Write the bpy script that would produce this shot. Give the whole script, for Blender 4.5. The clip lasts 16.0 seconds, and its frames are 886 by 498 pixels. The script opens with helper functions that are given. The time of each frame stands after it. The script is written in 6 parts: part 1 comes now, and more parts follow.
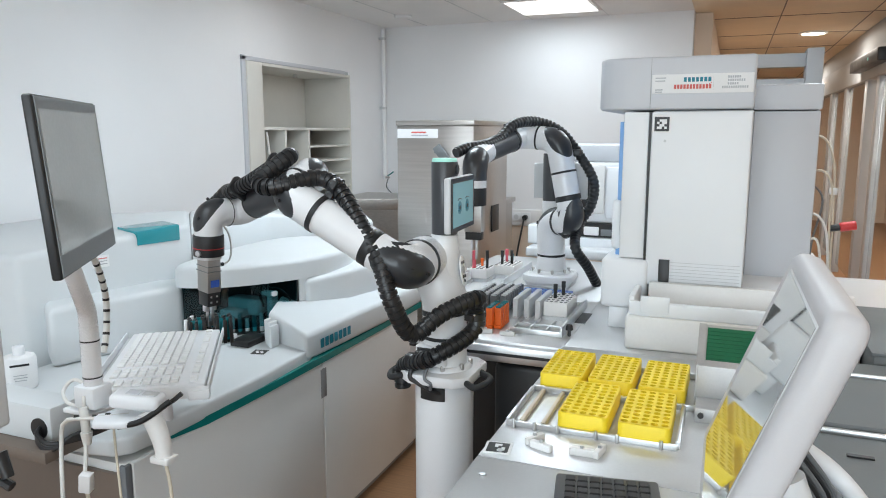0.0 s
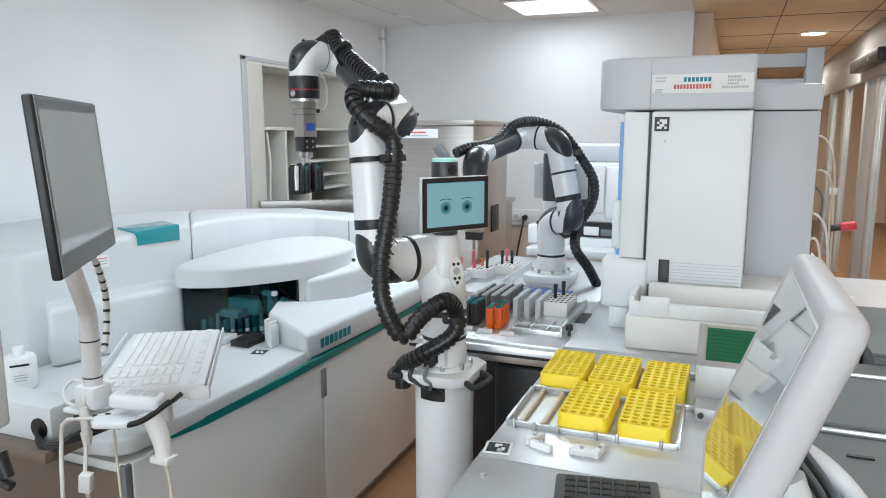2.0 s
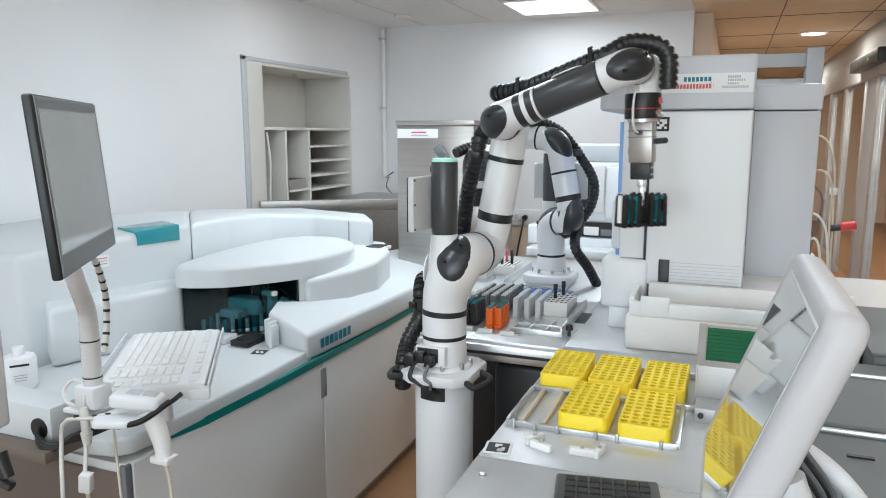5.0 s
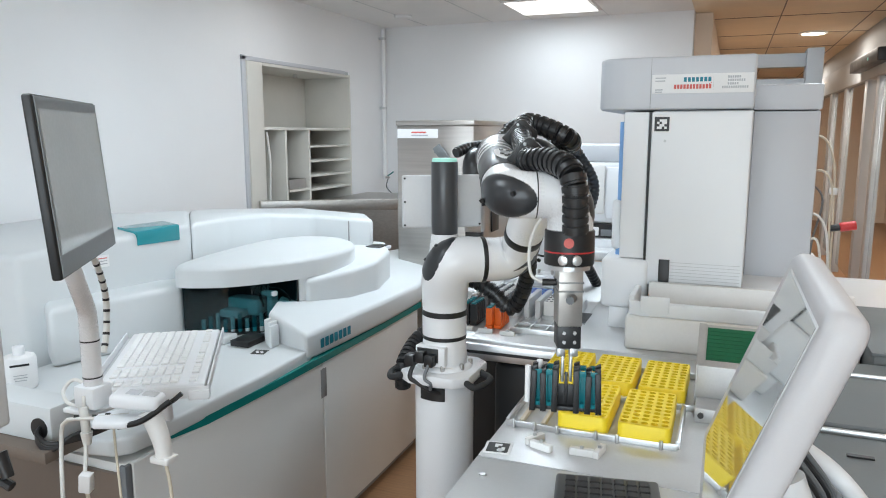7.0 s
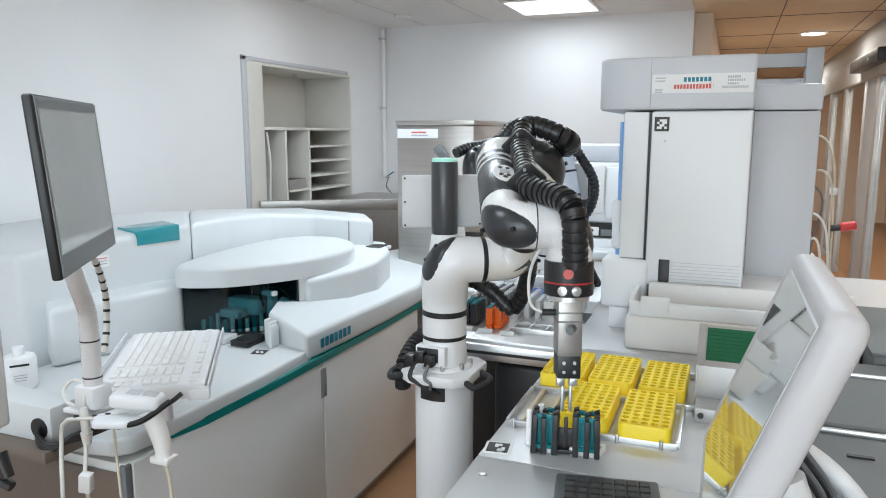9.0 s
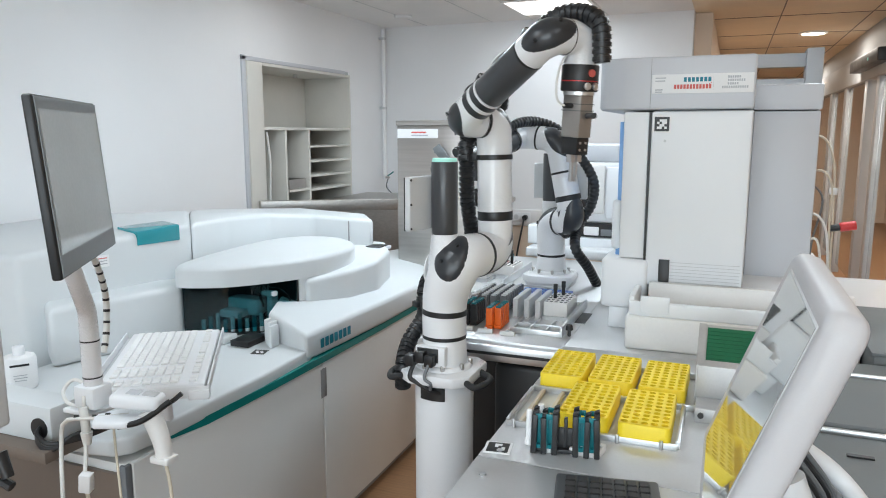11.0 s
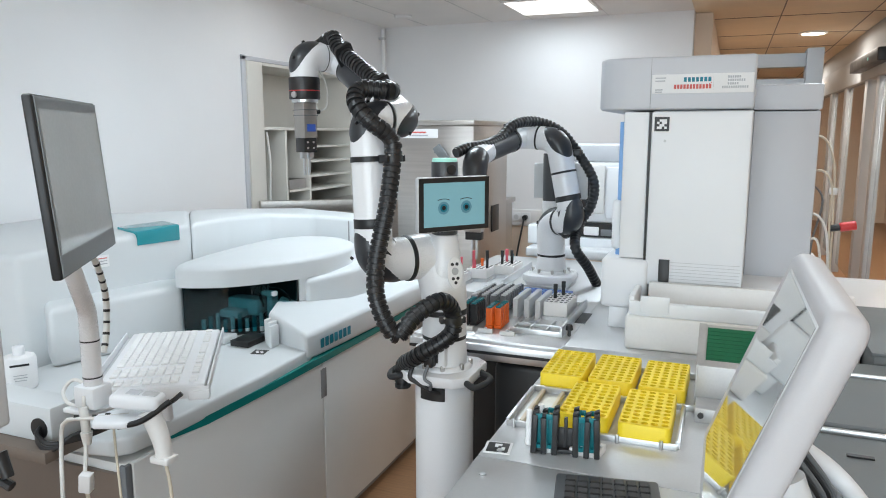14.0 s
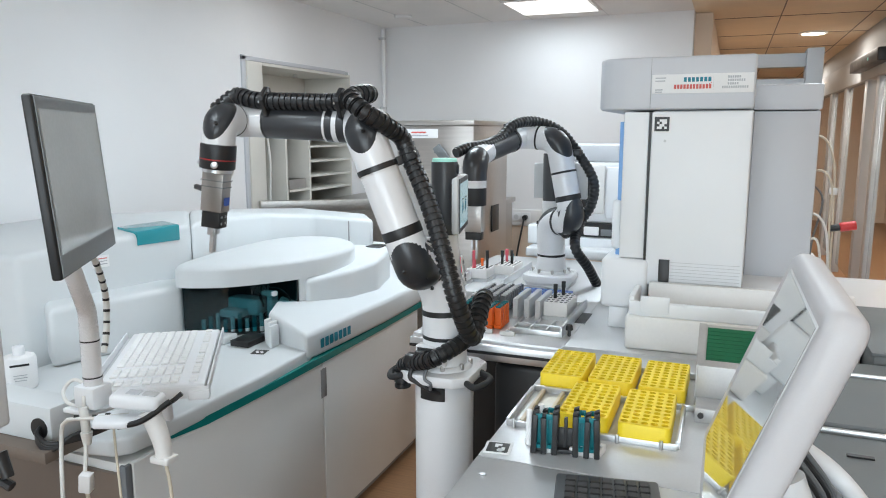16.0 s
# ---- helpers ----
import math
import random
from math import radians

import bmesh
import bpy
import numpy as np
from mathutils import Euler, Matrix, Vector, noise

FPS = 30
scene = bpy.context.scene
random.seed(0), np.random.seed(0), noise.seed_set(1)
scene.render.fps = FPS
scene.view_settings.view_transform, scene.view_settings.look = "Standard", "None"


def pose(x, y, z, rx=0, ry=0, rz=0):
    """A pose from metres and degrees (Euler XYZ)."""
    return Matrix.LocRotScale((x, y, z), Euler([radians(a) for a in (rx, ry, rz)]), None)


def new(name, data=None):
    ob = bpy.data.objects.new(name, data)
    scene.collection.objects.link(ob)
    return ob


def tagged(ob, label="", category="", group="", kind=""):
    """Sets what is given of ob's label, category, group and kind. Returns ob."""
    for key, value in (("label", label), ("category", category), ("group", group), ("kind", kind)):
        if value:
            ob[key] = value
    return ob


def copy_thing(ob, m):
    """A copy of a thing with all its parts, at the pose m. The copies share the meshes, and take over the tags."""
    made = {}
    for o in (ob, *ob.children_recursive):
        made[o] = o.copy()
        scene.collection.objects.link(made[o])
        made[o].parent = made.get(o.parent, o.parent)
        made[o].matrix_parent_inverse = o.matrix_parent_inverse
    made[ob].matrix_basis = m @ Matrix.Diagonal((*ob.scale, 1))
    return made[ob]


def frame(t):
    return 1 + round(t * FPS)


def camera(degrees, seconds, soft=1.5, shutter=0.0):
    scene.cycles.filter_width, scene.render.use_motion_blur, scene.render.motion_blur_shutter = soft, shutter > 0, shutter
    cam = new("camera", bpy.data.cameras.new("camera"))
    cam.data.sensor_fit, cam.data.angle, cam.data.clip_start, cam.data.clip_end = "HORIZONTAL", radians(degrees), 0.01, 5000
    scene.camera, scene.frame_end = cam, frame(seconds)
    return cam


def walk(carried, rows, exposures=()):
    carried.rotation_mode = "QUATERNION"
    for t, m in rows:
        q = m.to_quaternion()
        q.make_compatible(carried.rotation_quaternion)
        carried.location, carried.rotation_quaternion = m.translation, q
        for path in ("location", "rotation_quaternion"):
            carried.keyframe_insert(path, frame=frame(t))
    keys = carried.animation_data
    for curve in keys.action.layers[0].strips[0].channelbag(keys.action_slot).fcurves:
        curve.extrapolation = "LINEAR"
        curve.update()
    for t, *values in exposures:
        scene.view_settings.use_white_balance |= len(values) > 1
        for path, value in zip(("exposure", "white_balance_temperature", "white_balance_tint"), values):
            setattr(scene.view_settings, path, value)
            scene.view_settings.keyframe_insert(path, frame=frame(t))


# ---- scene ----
from math import sin, cos, pi
from mathutils.bvhtree import BVHTree

# ---- camera ----
cam = camera(63.17, 16.0, soft=1.0, shutter=0.5)
EYE = pose(0, 0, 1.5, 80.78, 0, 21.7)
walk(cam, [(0.0, EYE), (16.0, EYE)], exposures=[(0.0, -0.03), (16.0, -0.03)])

# ---- light ----
world = bpy.data.worlds.new("room_world")
scene.world = world
world.use_nodes = True
sky = world.node_tree.nodes.new("ShaderNodeTexSky")
sky.sky_type, sky.sun_disc, sky.sun_elevation, sky.sun_rotation = "NISHITA", False, radians(35), radians(200)
world.node_tree.links.new(sky.outputs[0], world.node_tree.nodes["Background"].inputs[0])
world.node_tree.nodes["Background"].inputs[1].default_value = 0.1


def area(name, m, sx, sy, watts, col=(1, 1, 1)):
    lamp = bpy.data.lights.new(name, "AREA")
    lamp.shape, lamp.size, lamp.size_y, lamp.energy, lamp.color = "RECTANGLE", sx, sy, watts, col
    ob = new(name, lamp)
    ob.matrix_world = m
    return ob


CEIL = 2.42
# only the first panel is in view; the others are added fill
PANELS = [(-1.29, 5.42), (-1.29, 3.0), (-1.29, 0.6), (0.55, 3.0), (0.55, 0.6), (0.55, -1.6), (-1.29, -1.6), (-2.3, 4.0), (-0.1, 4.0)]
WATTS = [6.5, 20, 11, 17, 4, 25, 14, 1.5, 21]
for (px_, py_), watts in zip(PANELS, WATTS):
    area("panel_and_fill_lamp", pose(px_, py_, CEIL - 0.035), 0.56, 0.56, watts, (0.775, 0.905, 1.0))
# unseen fill from behind the camera, set before an assumed window
area("rear_fill_lamp", pose(0.2, -3.2, 1.5, 90, 0, 0), 3.0, 1.3, 92, (0.76, 0.90, 1.0))
# the last two are unseen, added to brighten the corridor past the glass
DOWN = [(0.64, 7.78), (0.64, 11.1), (2.1, 6.2), (2.1, 9.4)]
DOWN_WATTS = [15, 15, 24, 24]
for (px_, py_), watts in zip(DOWN, DOWN_WATTS):
    area("downlight_and_fill_lamp", pose(px_, py_, CEIL - 0.03), 0.16, 0.16, watts, (1.0, 0.93, 0.84))


# ---- materials ----
def mat(name, col, rough=0.5, metal=0.0, var=0.05, scale=6.0, fine=120.0, bump=0.05, emit=0.0, coat=0.0, trans=0.0, aniso=False):
    m = bpy.data.materials.new(name)
    m.use_nodes = True
    t = m.node_tree
    b = t.nodes["Principled BSDF"]
    co = t.nodes.new("ShaderNodeTexCoord")
    src = co.outputs["Object"]
    if aniso:
        mp = t.nodes.new("ShaderNodeMapping")
        mp.inputs["Scale"].default_value = (1.0, 30.0, 30.0)
        t.links.new(src, mp.inputs[0])
        src = mp.outputs[0]
    big, small = t.nodes.new("ShaderNodeTexNoise"), t.nodes.new("ShaderNodeTexNoise")
    big.inputs["Scale"].default_value, big.inputs["Detail"].default_value = scale, 5
    small.inputs["Scale"].default_value, small.inputs["Detail"].default_value = fine, 3
    for n in (big, small):
        t.links.new(src, n.inputs["Vector"])
    add = t.nodes.new("ShaderNodeMath")
    add.operation = "MULTIPLY_ADD"
    add.inputs[1].default_value = 0.35
    t.links.new(small.outputs[0], add.inputs[0])
    t.links.new(big.outputs[0], add.inputs[2])
    ramp = t.nodes.new("ShaderNodeValToRGB")
    ramp.color_ramp.elements[0].position, ramp.color_ramp.elements[1].position = 0.45, 0.9
    ramp.color_ramp.elements[0].color = (*[max(0, c * (1 - var)) for c in col], 1)
    ramp.color_ramp.elements[1].color = (*[min(1, c * (1 + var)) for c in col], 1)
    t.links.new(add.outputs[0], ramp.inputs[0])
    t.links.new(ramp.outputs[0], b.inputs["Base Color"])
    rr = t.nodes.new("ShaderNodeMapRange")
    rr.inputs[1].default_value, rr.inputs[2].default_value = 0.35, 0.95
    rr.inputs[3].default_value, rr.inputs[4].default_value = max(0.02, rough * 0.85), min(1, rough * 1.2)
    t.links.new(add.outputs[0], rr.inputs[0])
    t.links.new(rr.outputs[0], b.inputs["Roughness"])
    b.inputs["Metallic"].default_value = metal
    b.inputs["Coat Weight"].default_value = coat
    b.inputs["Transmission Weight"].default_value = trans
    if bump:
        bp = t.nodes.new("ShaderNodeBump")
        bp.inputs["Strength"].default_value, bp.inputs["Distance"].default_value = bump, 0.002
        t.links.new(small.outputs[0], bp.inputs["Height"])
        t.links.new(bp.outputs[0], b.inputs["Normal"])
    if emit:
        t.links.new(ramp.outputs[0], b.inputs["Emission Color"])
        b.inputs["Emission Strength"].default_value = emit
    return m


M_WALL = mat("painted_wall", (0.86, 0.865, 0.875), 0.75, var=0.03, scale=1.3, fine=260, bump=0.12)
M_CEIL = mat("ceiling_board", (0.84, 0.835, 0.83), 0.85, var=0.03, scale=2, fine=300, bump=0.15)
M_TAN = mat("corridor_ceiling", (0.80, 0.67, 0.50), 0.6, var=0.06, scale=3, fine=60, bump=0.05)
M_FLOOR = mat("wood_floor", (0.30, 0.16, 0.08), 0.35, var=0.22, scale=5, fine=50, bump=0.05, aniso=True)
M_PLASTIC = mat("white_plastic", (0.80, 0.815, 0.835), 0.38, var=0.02, scale=3, fine=500, bump=0.04)
M_HULL = mat("analyser_white", (0.655, 0.68, 0.69), 0.45, var=0.02, scale=3, fine=500, bump=0.04)
M_WHITE = mat("robot_white", (0.76, 0.76, 0.77), 0.28, var=0.02, scale=5, fine=300, bump=0.02, coat=0.15)
M_SHEET = mat("grey_sheet", (0.15, 0.157, 0.158), 0.55, 0.2, var=0.05, scale=5, fine=300, bump=0.06)
M_DOOR = mat("grey_panel", (0.77, 0.77, 0.755), 0.45, var=0.03, scale=2, fine=400, bump=0.05)
M_BOXSTEEL = mat("box_steel", (0.50, 0.50, 0.50), 0.42, 0.55, var=0.10, scale=14, fine=200, bump=0.05)
M_TEAL = mat("teal_stripe", (0.0, 0.19, 0.18), 0.35, var=0.05)
M_TEALGLASS = mat("teal_glass", (0.04, 0.36, 0.42), 0.08, var=0.03, trans=0.2)
M_DARK = mat("dark_cap", (0.030, 0.032, 0.036), 0.30, var=0.12, scale=8, fine=300, bump=0.03)
M_TUBE = mat("dark_grey_tube", (0.050, 0.052, 0.057), 0.32, var=0.08, scale=8, fine=300, bump=0.02)
M_HOSE = mat("black_hose", (0.014, 0.014, 0.015), 0.36, var=0.2, scale=30, fine=300, bump=0.06)
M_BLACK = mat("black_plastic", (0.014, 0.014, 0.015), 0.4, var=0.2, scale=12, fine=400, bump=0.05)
M_RUBBER = mat("black_rubber", (0.022, 0.022, 0.023), 0.7, var=0.2, scale=12, fine=300, bump=0.1)
M_STEEL = mat("brushed_steel", (0.50, 0.48, 0.46), 0.32, 1.0, var=0.08, scale=3, fine=60, bump=0.05, aniso=True)
M_ALU = mat("anodised_aluminium", (0.66, 0.67, 0.68), 0.34, 1.0, var=0.06, scale=6, fine=200, bump=0.04)
M_GRIP = mat("gripper_steel", (0.40, 0.375, 0.35), 0.36, 0.8, var=0.08, scale=8, fine=200, bump=0.04)
M_BENCH = mat("bench_sheet", (0.60, 0.605, 0.61), 0.38, 0.65, var=0.06, scale=2.5, fine=180, bump=0.05)
M_YELLOW = mat("yellow_plastic", (0.92, 0.69, 0.03), 0.42, var=0.05, scale=10, fine=200, bump=0.04)
M_ORANGE = mat("orange_plastic", (0.80, 0.13, 0.01), 0.4, var=0.06, scale=20)
M_TEALP = mat("teal_plastic", (0.0, 0.17, 0.20), 0.4, var=0.1, scale=20)
M_BLUE = mat("blue_plastic", (0.03, 0.09, 0.40), 0.45, var=0.08, scale=20)
M_LBLUE = mat("light_blue_panel", (0.22, 0.42, 0.75), 0.4, var=0.05)
M_LGREY = mat("light_grey_plastic", (0.60, 0.61, 0.62), 0.45, var=0.04, scale=6)
M_MONITOR = mat("monitor_plastic", (0.50, 0.49, 0.50), 0.40, var=0.03, scale=4, fine=500, bump=0.04)
M_MGREY = mat("mid_grey_plastic", (0.16, 0.17, 0.18), 0.45, var=0.08, scale=10)
M_PANEL = mat("cabinet_side_grey", (0.58, 0.595, 0.63), 0.42, var=0.03, scale=3, fine=400, bump=0.04)
M_CREAM = mat("cream_plastic", (0.78, 0.768, 0.750), 0.42, var=0.04, scale=5)
M_GREEN = mat("green_panel", (0.012, 0.13, 0.06), 0.35, var=0.1, scale=14)
M_SHELF = mat("shelf_laminate", (0.70, 0.68, 0.63), 0.55, var=0.04, scale=4)
M_LINE = mat("joint_grey", (0.30, 0.30, 0.30), 0.6, var=0.1)
M_ALUDULL = mat("dull_aluminium_frame", (0.44, 0.46, 0.48), 0.62, 0.1, var=0.05, scale=3)
# pale base colour stands in for the wall mirrored in the glass
M_SCREEN = mat("screen_wall_reflection", (0.44, 0.47, 0.478), 0.22, var=0.06, scale=3, bump=0.0, coat=0.6)
M_MIRROR = mat("glossy_screen", (0.55, 0.56, 0.55), 0.03, 0.85, var=0.02, scale=3, bump=0.0)
M_FACE = mat("lit_screen", (0.15, 0.31, 0.36), 0.12, var=0.02, bump=0.0, emit=0.52)
M_LAMP = mat("lamp_diffuser", (1.0, 0.98, 0.95), 0.6, var=0.0, bump=0.0, emit=1.6)
M_WARMLAMP = mat("warm_lamp_diffuser", (1.0, 0.86, 0.66), 0.6, var=0.0, bump=0.0, emit=6.0)
M_MINT = mat("mint_ring", (0.35, 0.72, 0.62), 0.4, var=0.03, emit=0.25)
M_INK = mat("teal_ink", (0.0, 0.19, 0.27), 0.5)
M_REDINK = mat("red_ink", (0.62, 0.12, 0.10), 0.5)
M_GREYINK = mat("grey_ink", (0.45, 0.46, 0.48), 0.5)
M_PUPIL = mat("soft_screen_blue", (0.10, 0.24, 0.30), 0.2, var=0.02, bump=0.0, emit=0.25)
M_PAPER = mat("paper_label", (0.82, 0.82, 0.82), 0.6, var=0.02)
M_RED = mat("red_plastic", (0.55, 0.03, 0.03), 0.4)
M_PINK = mat("pink_plastic", (0.75, 0.12, 0.16), 0.4)
M_BEIGE = mat("beige_plastic", (0.60, 0.53, 0.42), 0.5, var=0.05)
M_CABLE = mat("white_cable", (0.70, 0.69, 0.66), 0.45)
# brown; on the analyser's end cover it holds shade and warm floor bounce
M_BROWN = mat("brown_and_shaded_side", (0.17, 0.135, 0.11), 0.5, var=0.08)
M_TANWALL = mat("corridor_wall", (0.72, 0.59, 0.47), 0.6, var=0.06, scale=2)


def glass_mat(name, col, rough=0.0):
    m = bpy.data.materials.new(name)
    m.use_nodes = True
    b = m.node_tree.nodes["Principled BSDF"]
    b.inputs["Base Color"].default_value = (*col, 1)
    b.inputs["Roughness"].default_value = rough
    b.inputs["Transmission Weight"].default_value = 1.0
    b.inputs["IOR"].default_value = 1.45
    return m


M_GLASS = glass_mat("clear_glass", (0.94, 0.96, 0.95))
M_SMOKE = glass_mat("smoked_glass", (0.10, 0.30, 0.33))


# ---- mesh tools ----
def box(x0, x1, y0, y1, z0, z1, r=0.0, seg=2, bm=None):
    b = bmesh.new()
    bmesh.ops.create_cube(b, size=1.0)
    for v in b.verts:
        v.co = Vector(((x0 + x1) / 2 + v.co.x * (x1 - x0), (y0 + y1) / 2 + v.co.y * (y1 - y0), (z0 + z1) / 2 + v.co.z * (z1 - z0)))
    if r:
        bmesh.ops.bevel(b, geom=b.edges[:], offset=r, segments=seg, profile=0.5, affect="EDGES")
    return join(bm, b)


def join(bm, b):
    if bm is None:
        return b
    me = bpy.data.meshes.new("tmp")
    b.to_mesh(me)
    b.free()
    bm.from_mesh(me)
    bpy.data.meshes.remove(me)
    return bm


def prism(pts, z0, z1, r=0.0, seg=3, bm=None, top=None):
    """Upright prism on a plan outline; top: height added per corner at the top."""
    b = bmesh.new()
    lo = [b.verts.new((x, y, z0)) for x, y in pts]
    hi = [b.verts.new((x, y, z1 + (top[i] if top else 0))) for i, (x, y) in enumerate(pts)]
    n = len(pts)
    b.faces.new(lo[::-1])
    b.faces.new(hi)
    for i in range(n):
        b.faces.new((lo[i], lo[(i + 1) % n], hi[(i + 1) % n], hi[i]))
    bmesh.ops.recalc_face_normals(b, faces=b.faces[:])
    if r:
        bmesh.ops.bevel(b, geom=b.edges[:], offset=r, segments=seg, profile=0.5, affect="EDGES", clamp_overlap=True)
    return join(bm, b)


def cyl(p, q, r, r2=None, n=24, bev=0.0, bm=None):
    p, q = Vector(p), Vector(q)
    b = bmesh.new()
    d = q - p
    bmesh.ops.create_cone(b, cap_ends=True, segments=n, radius1=r, radius2=r if r2 is None else r2, depth=d.length)
    if bev:
        bmesh.ops.bevel(b, geom=[e for e in b.edges if len(e.link_faces) == 2 and e.calc_face_angle(0) > 0.7], offset=bev, segments=2, profile=0.5, affect="EDGES")
    b.transform(Matrix.Translation((p + q) / 2) @ d.to_track_quat("Z", "Y").to_matrix().to_4x4())
    return join(bm, b)


def spline(pts, n):
    """n + 1 points, evenly spaced, on a smooth curve through pts."""
    P_ = [Vector(p) for p in pts]
    P_ = [2 * P_[0] - P_[1]] + P_ + [2 * P_[-1] - P_[-2]]
    out = []
    for i in range(1, len(P_) - 2):
        a, b, c, d = P_[i - 1:i + 3]
        ta, tb = 0.0, max(1e-4, (b - a).length) ** 0.5
        tc = tb + max(1e-4, (c - b).length) ** 0.5
        td = tc + max(1e-4, (d - c).length) ** 0.5
        for k in range(16):
            t = tb + (tc - tb) * k / 16
            a1 = (tb - t) / (tb - ta) * a + (t - ta) / (tb - ta) * b
            a2 = (tc - t) / (tc - tb) * b + (t - tb) / (tc - tb) * c
            a3 = (td - t) / (td - tc) * c + (t - tc) / (td - tc) * d
            b1 = (tc - t) / (tc - ta) * a1 + (t - ta) / (tc - ta) * a2
            b2 = (td - t) / (td - tb) * a2 + (t - tb) / (td - tb) * a3
            out.append((tc - t) / (tc - tb) * b1 + (t - tb) / (tc - tb) * b2)
    out.append(P_[-2])
    arr = np.array([tuple(v) for v in out])
    s = np.concatenate([[0], np.cumsum(np.linalg.norm(np.diff(arr, axis=0), axis=1))])
    u = np.linspace(0, s[-1], n + 1)
    return [Vector((np.interp(w, s, arr[:, 0]), np.interp(w, s, arr[:, 1]), np.interp(w, s, arr[:, 2]))) for w in u]


def sweep(path, radii, n=12, bm=None, caps=True):
    """Round tube along a path; radii: one number or one for each point."""
    b = bmesh.new()
    path = [Vector(p) for p in path]
    if not isinstance(radii, (list, tuple)):
        radii = [radii] * len(path)
    rings, side = [], None
    for i, p in enumerate(path):
        d = (path[min(i + 1, len(path) - 1)] - path[max(i - 1, 0)]).normalized()
        if side is None:
            side = d.orthogonal().normalized()
        side = (side - d * side.dot(d)).normalized()
        up_ = d.cross(side)
        rings.append([b.verts.new(p + radii[i] * (cos(2 * pi * k / n) * side + sin(2 * pi * k / n) * up_)) for k in range(n)])
    for a, c in zip(rings, rings[1:]):
        for k in range(n):
            b.faces.new((a[k], a[(k + 1) % n], c[(k + 1) % n], c[k]))
    if caps:
        b.faces.new(rings[0][::-1])
        b.faces.new(rings[-1])
    bmesh.ops.recalc_face_normals(b, faces=b.faces[:])
    return join(bm, b)


def tube(pts, r, n=8, steps=40, bm=None):
    return sweep(spline(pts, steps), r, n, bm)


ROOT = {}


def thing(name, label, category, m=None, group="", kind=""):
    ob = new(name)
    ob.empty_display_size = 0.05
    m = Matrix.Identity(4) if m is None else m
    ob.matrix_world = m
    ROOT[ob] = m
    return tagged(ob, label, category, group, kind)


def part(name, bm, material, parent=None, label="", local=False, sharp=35):
    """Links a bmesh as one mesh object under a thing or a part; its points are in the world unless local."""
    me = bpy.data.meshes.new(name)
    m = ROOT.get(parent, Matrix.Identity(4))
    if not local:
        bm.transform(m.inverted())
    bm.to_mesh(me)
    bm.free()
    me.materials.append(material)
    me.polygons.foreach_set("use_smooth", [True] * len(me.polygons))
    me.set_sharp_from_angle(angle=radians(sharp))
    ob = new(name, me)
    if parent:
        ob.parent = parent
    ROOT[ob] = m
    return tagged(ob, label)


def single(name, bm, material, label, category="", kind="", group=""):
    ob = part(name, bm, material)
    return tagged(ob, label, category, group, kind)


def shared(name, mesh_of, parent, m, material=None):
    ob = new(name, mesh_of.data)
    ob.parent = parent
    ob.matrix_basis = m
    ROOT[ob] = ROOT.get(parent, Matrix.Identity(4))
    return ob


def logo_bars(count, size, m, material, parent, pitch=0.66):
    """A row of small plain blocks in the colour of a printed mark."""
    bm = bmesh.new()
    for k in range(count):
        x = k * size * pitch
        box(x, x + size * pitch * 0.72, 0, size * 0.72, -0.0004, 0.0004, bm=bm)
    bm.transform(m)
    return part("logo", bm, material, parent, "printed mark as plain blocks")


def marker(name, m, s, parent=None, seed=3):
    """A square black and white code plate as raised cells."""
    rnd = random.Random(seed)
    base = thing(name, "black and white square marker plate", "marker", m) if parent is None else None
    p = base or parent
    bm = box(-s * 0.62, s * 0.62, -s * 0.62, s * 0.62, 0, 0.0012)
    if base is None:
        bm.transform(m)
    plate = part("plate", bm, M_PAPER, p, "white plate", local=base is not None)
    bm = box(-s / 2, s / 2, -s / 2, s / 2, 0.0012, 0.0018)
    if base is None:
        bm.transform(m)
    part("dark_square", bm, M_BLACK, p, "black square", local=base is not None)
    bm = bmesh.new()
    c = s / 6
    for i in range(4):
        for j in range(4):
            if rnd.random() < 0.5:
                x, y = (i - 2) * c, (j - 2) * c
                box(x, x + c, y, y + c, 0.0018, 0.0024, bm=bm)
    if base is None:
        bm.transform(m)
    part("cells", bm, M_PAPER, p, "white cells", local=base is not None)
    return base


# ---- room ----
single("floor", box(-3.2, 3.2, -3.6, 14, -0.1, 0), M_FLOOR, "warm brown wooden floor", "floor", "structure")
single("ceiling", box(-3.2, -0.33, -3.6, 6.2, CEIL, CEIL + 0.1), M_CEIL, "white panelled ceiling", "ceiling", "structure")
single("ceiling_corridor", box(-0.33, 3.2, -3.6, 14, CEIL + 0.004, CEIL + 0.1), M_TAN, "tan panelled ceiling of the corridor", "ceiling", "structure")
NY0, NY1, NZ0, NZ1 = 3.95, 5.32, 0.40, 1.98
WX = -2.95
wl = box(WX - 0.2, WX, -3.6, NY0, 0, CEIL)
box(WX - 0.2, WX, NY1, 6.2, 0, CEIL, bm=wl)
box(WX - 0.2, WX, NY0, NY1, NZ1, CEIL, bm=wl)
box(WX - 0.2, WX, NY0, NY1, 0, NZ0, bm=wl)
single("wall_left", wl, M_WALL, "off-white painted wall with a recessed niche", "wall", "structure")
single("wall_back", box(WX, -0.33, 6.03, 6.2, 0, CEIL), M_WALL, "off-white painted wall", "wall", "structure")
# rear wall is out of view; its window opening is assumed
bw = box(-3.2, -1.4, -3.6, -3.4, 0, CEIL)
box(1.8, 3.2, -3.6, -3.4, 0, CEIL, bm=bw)
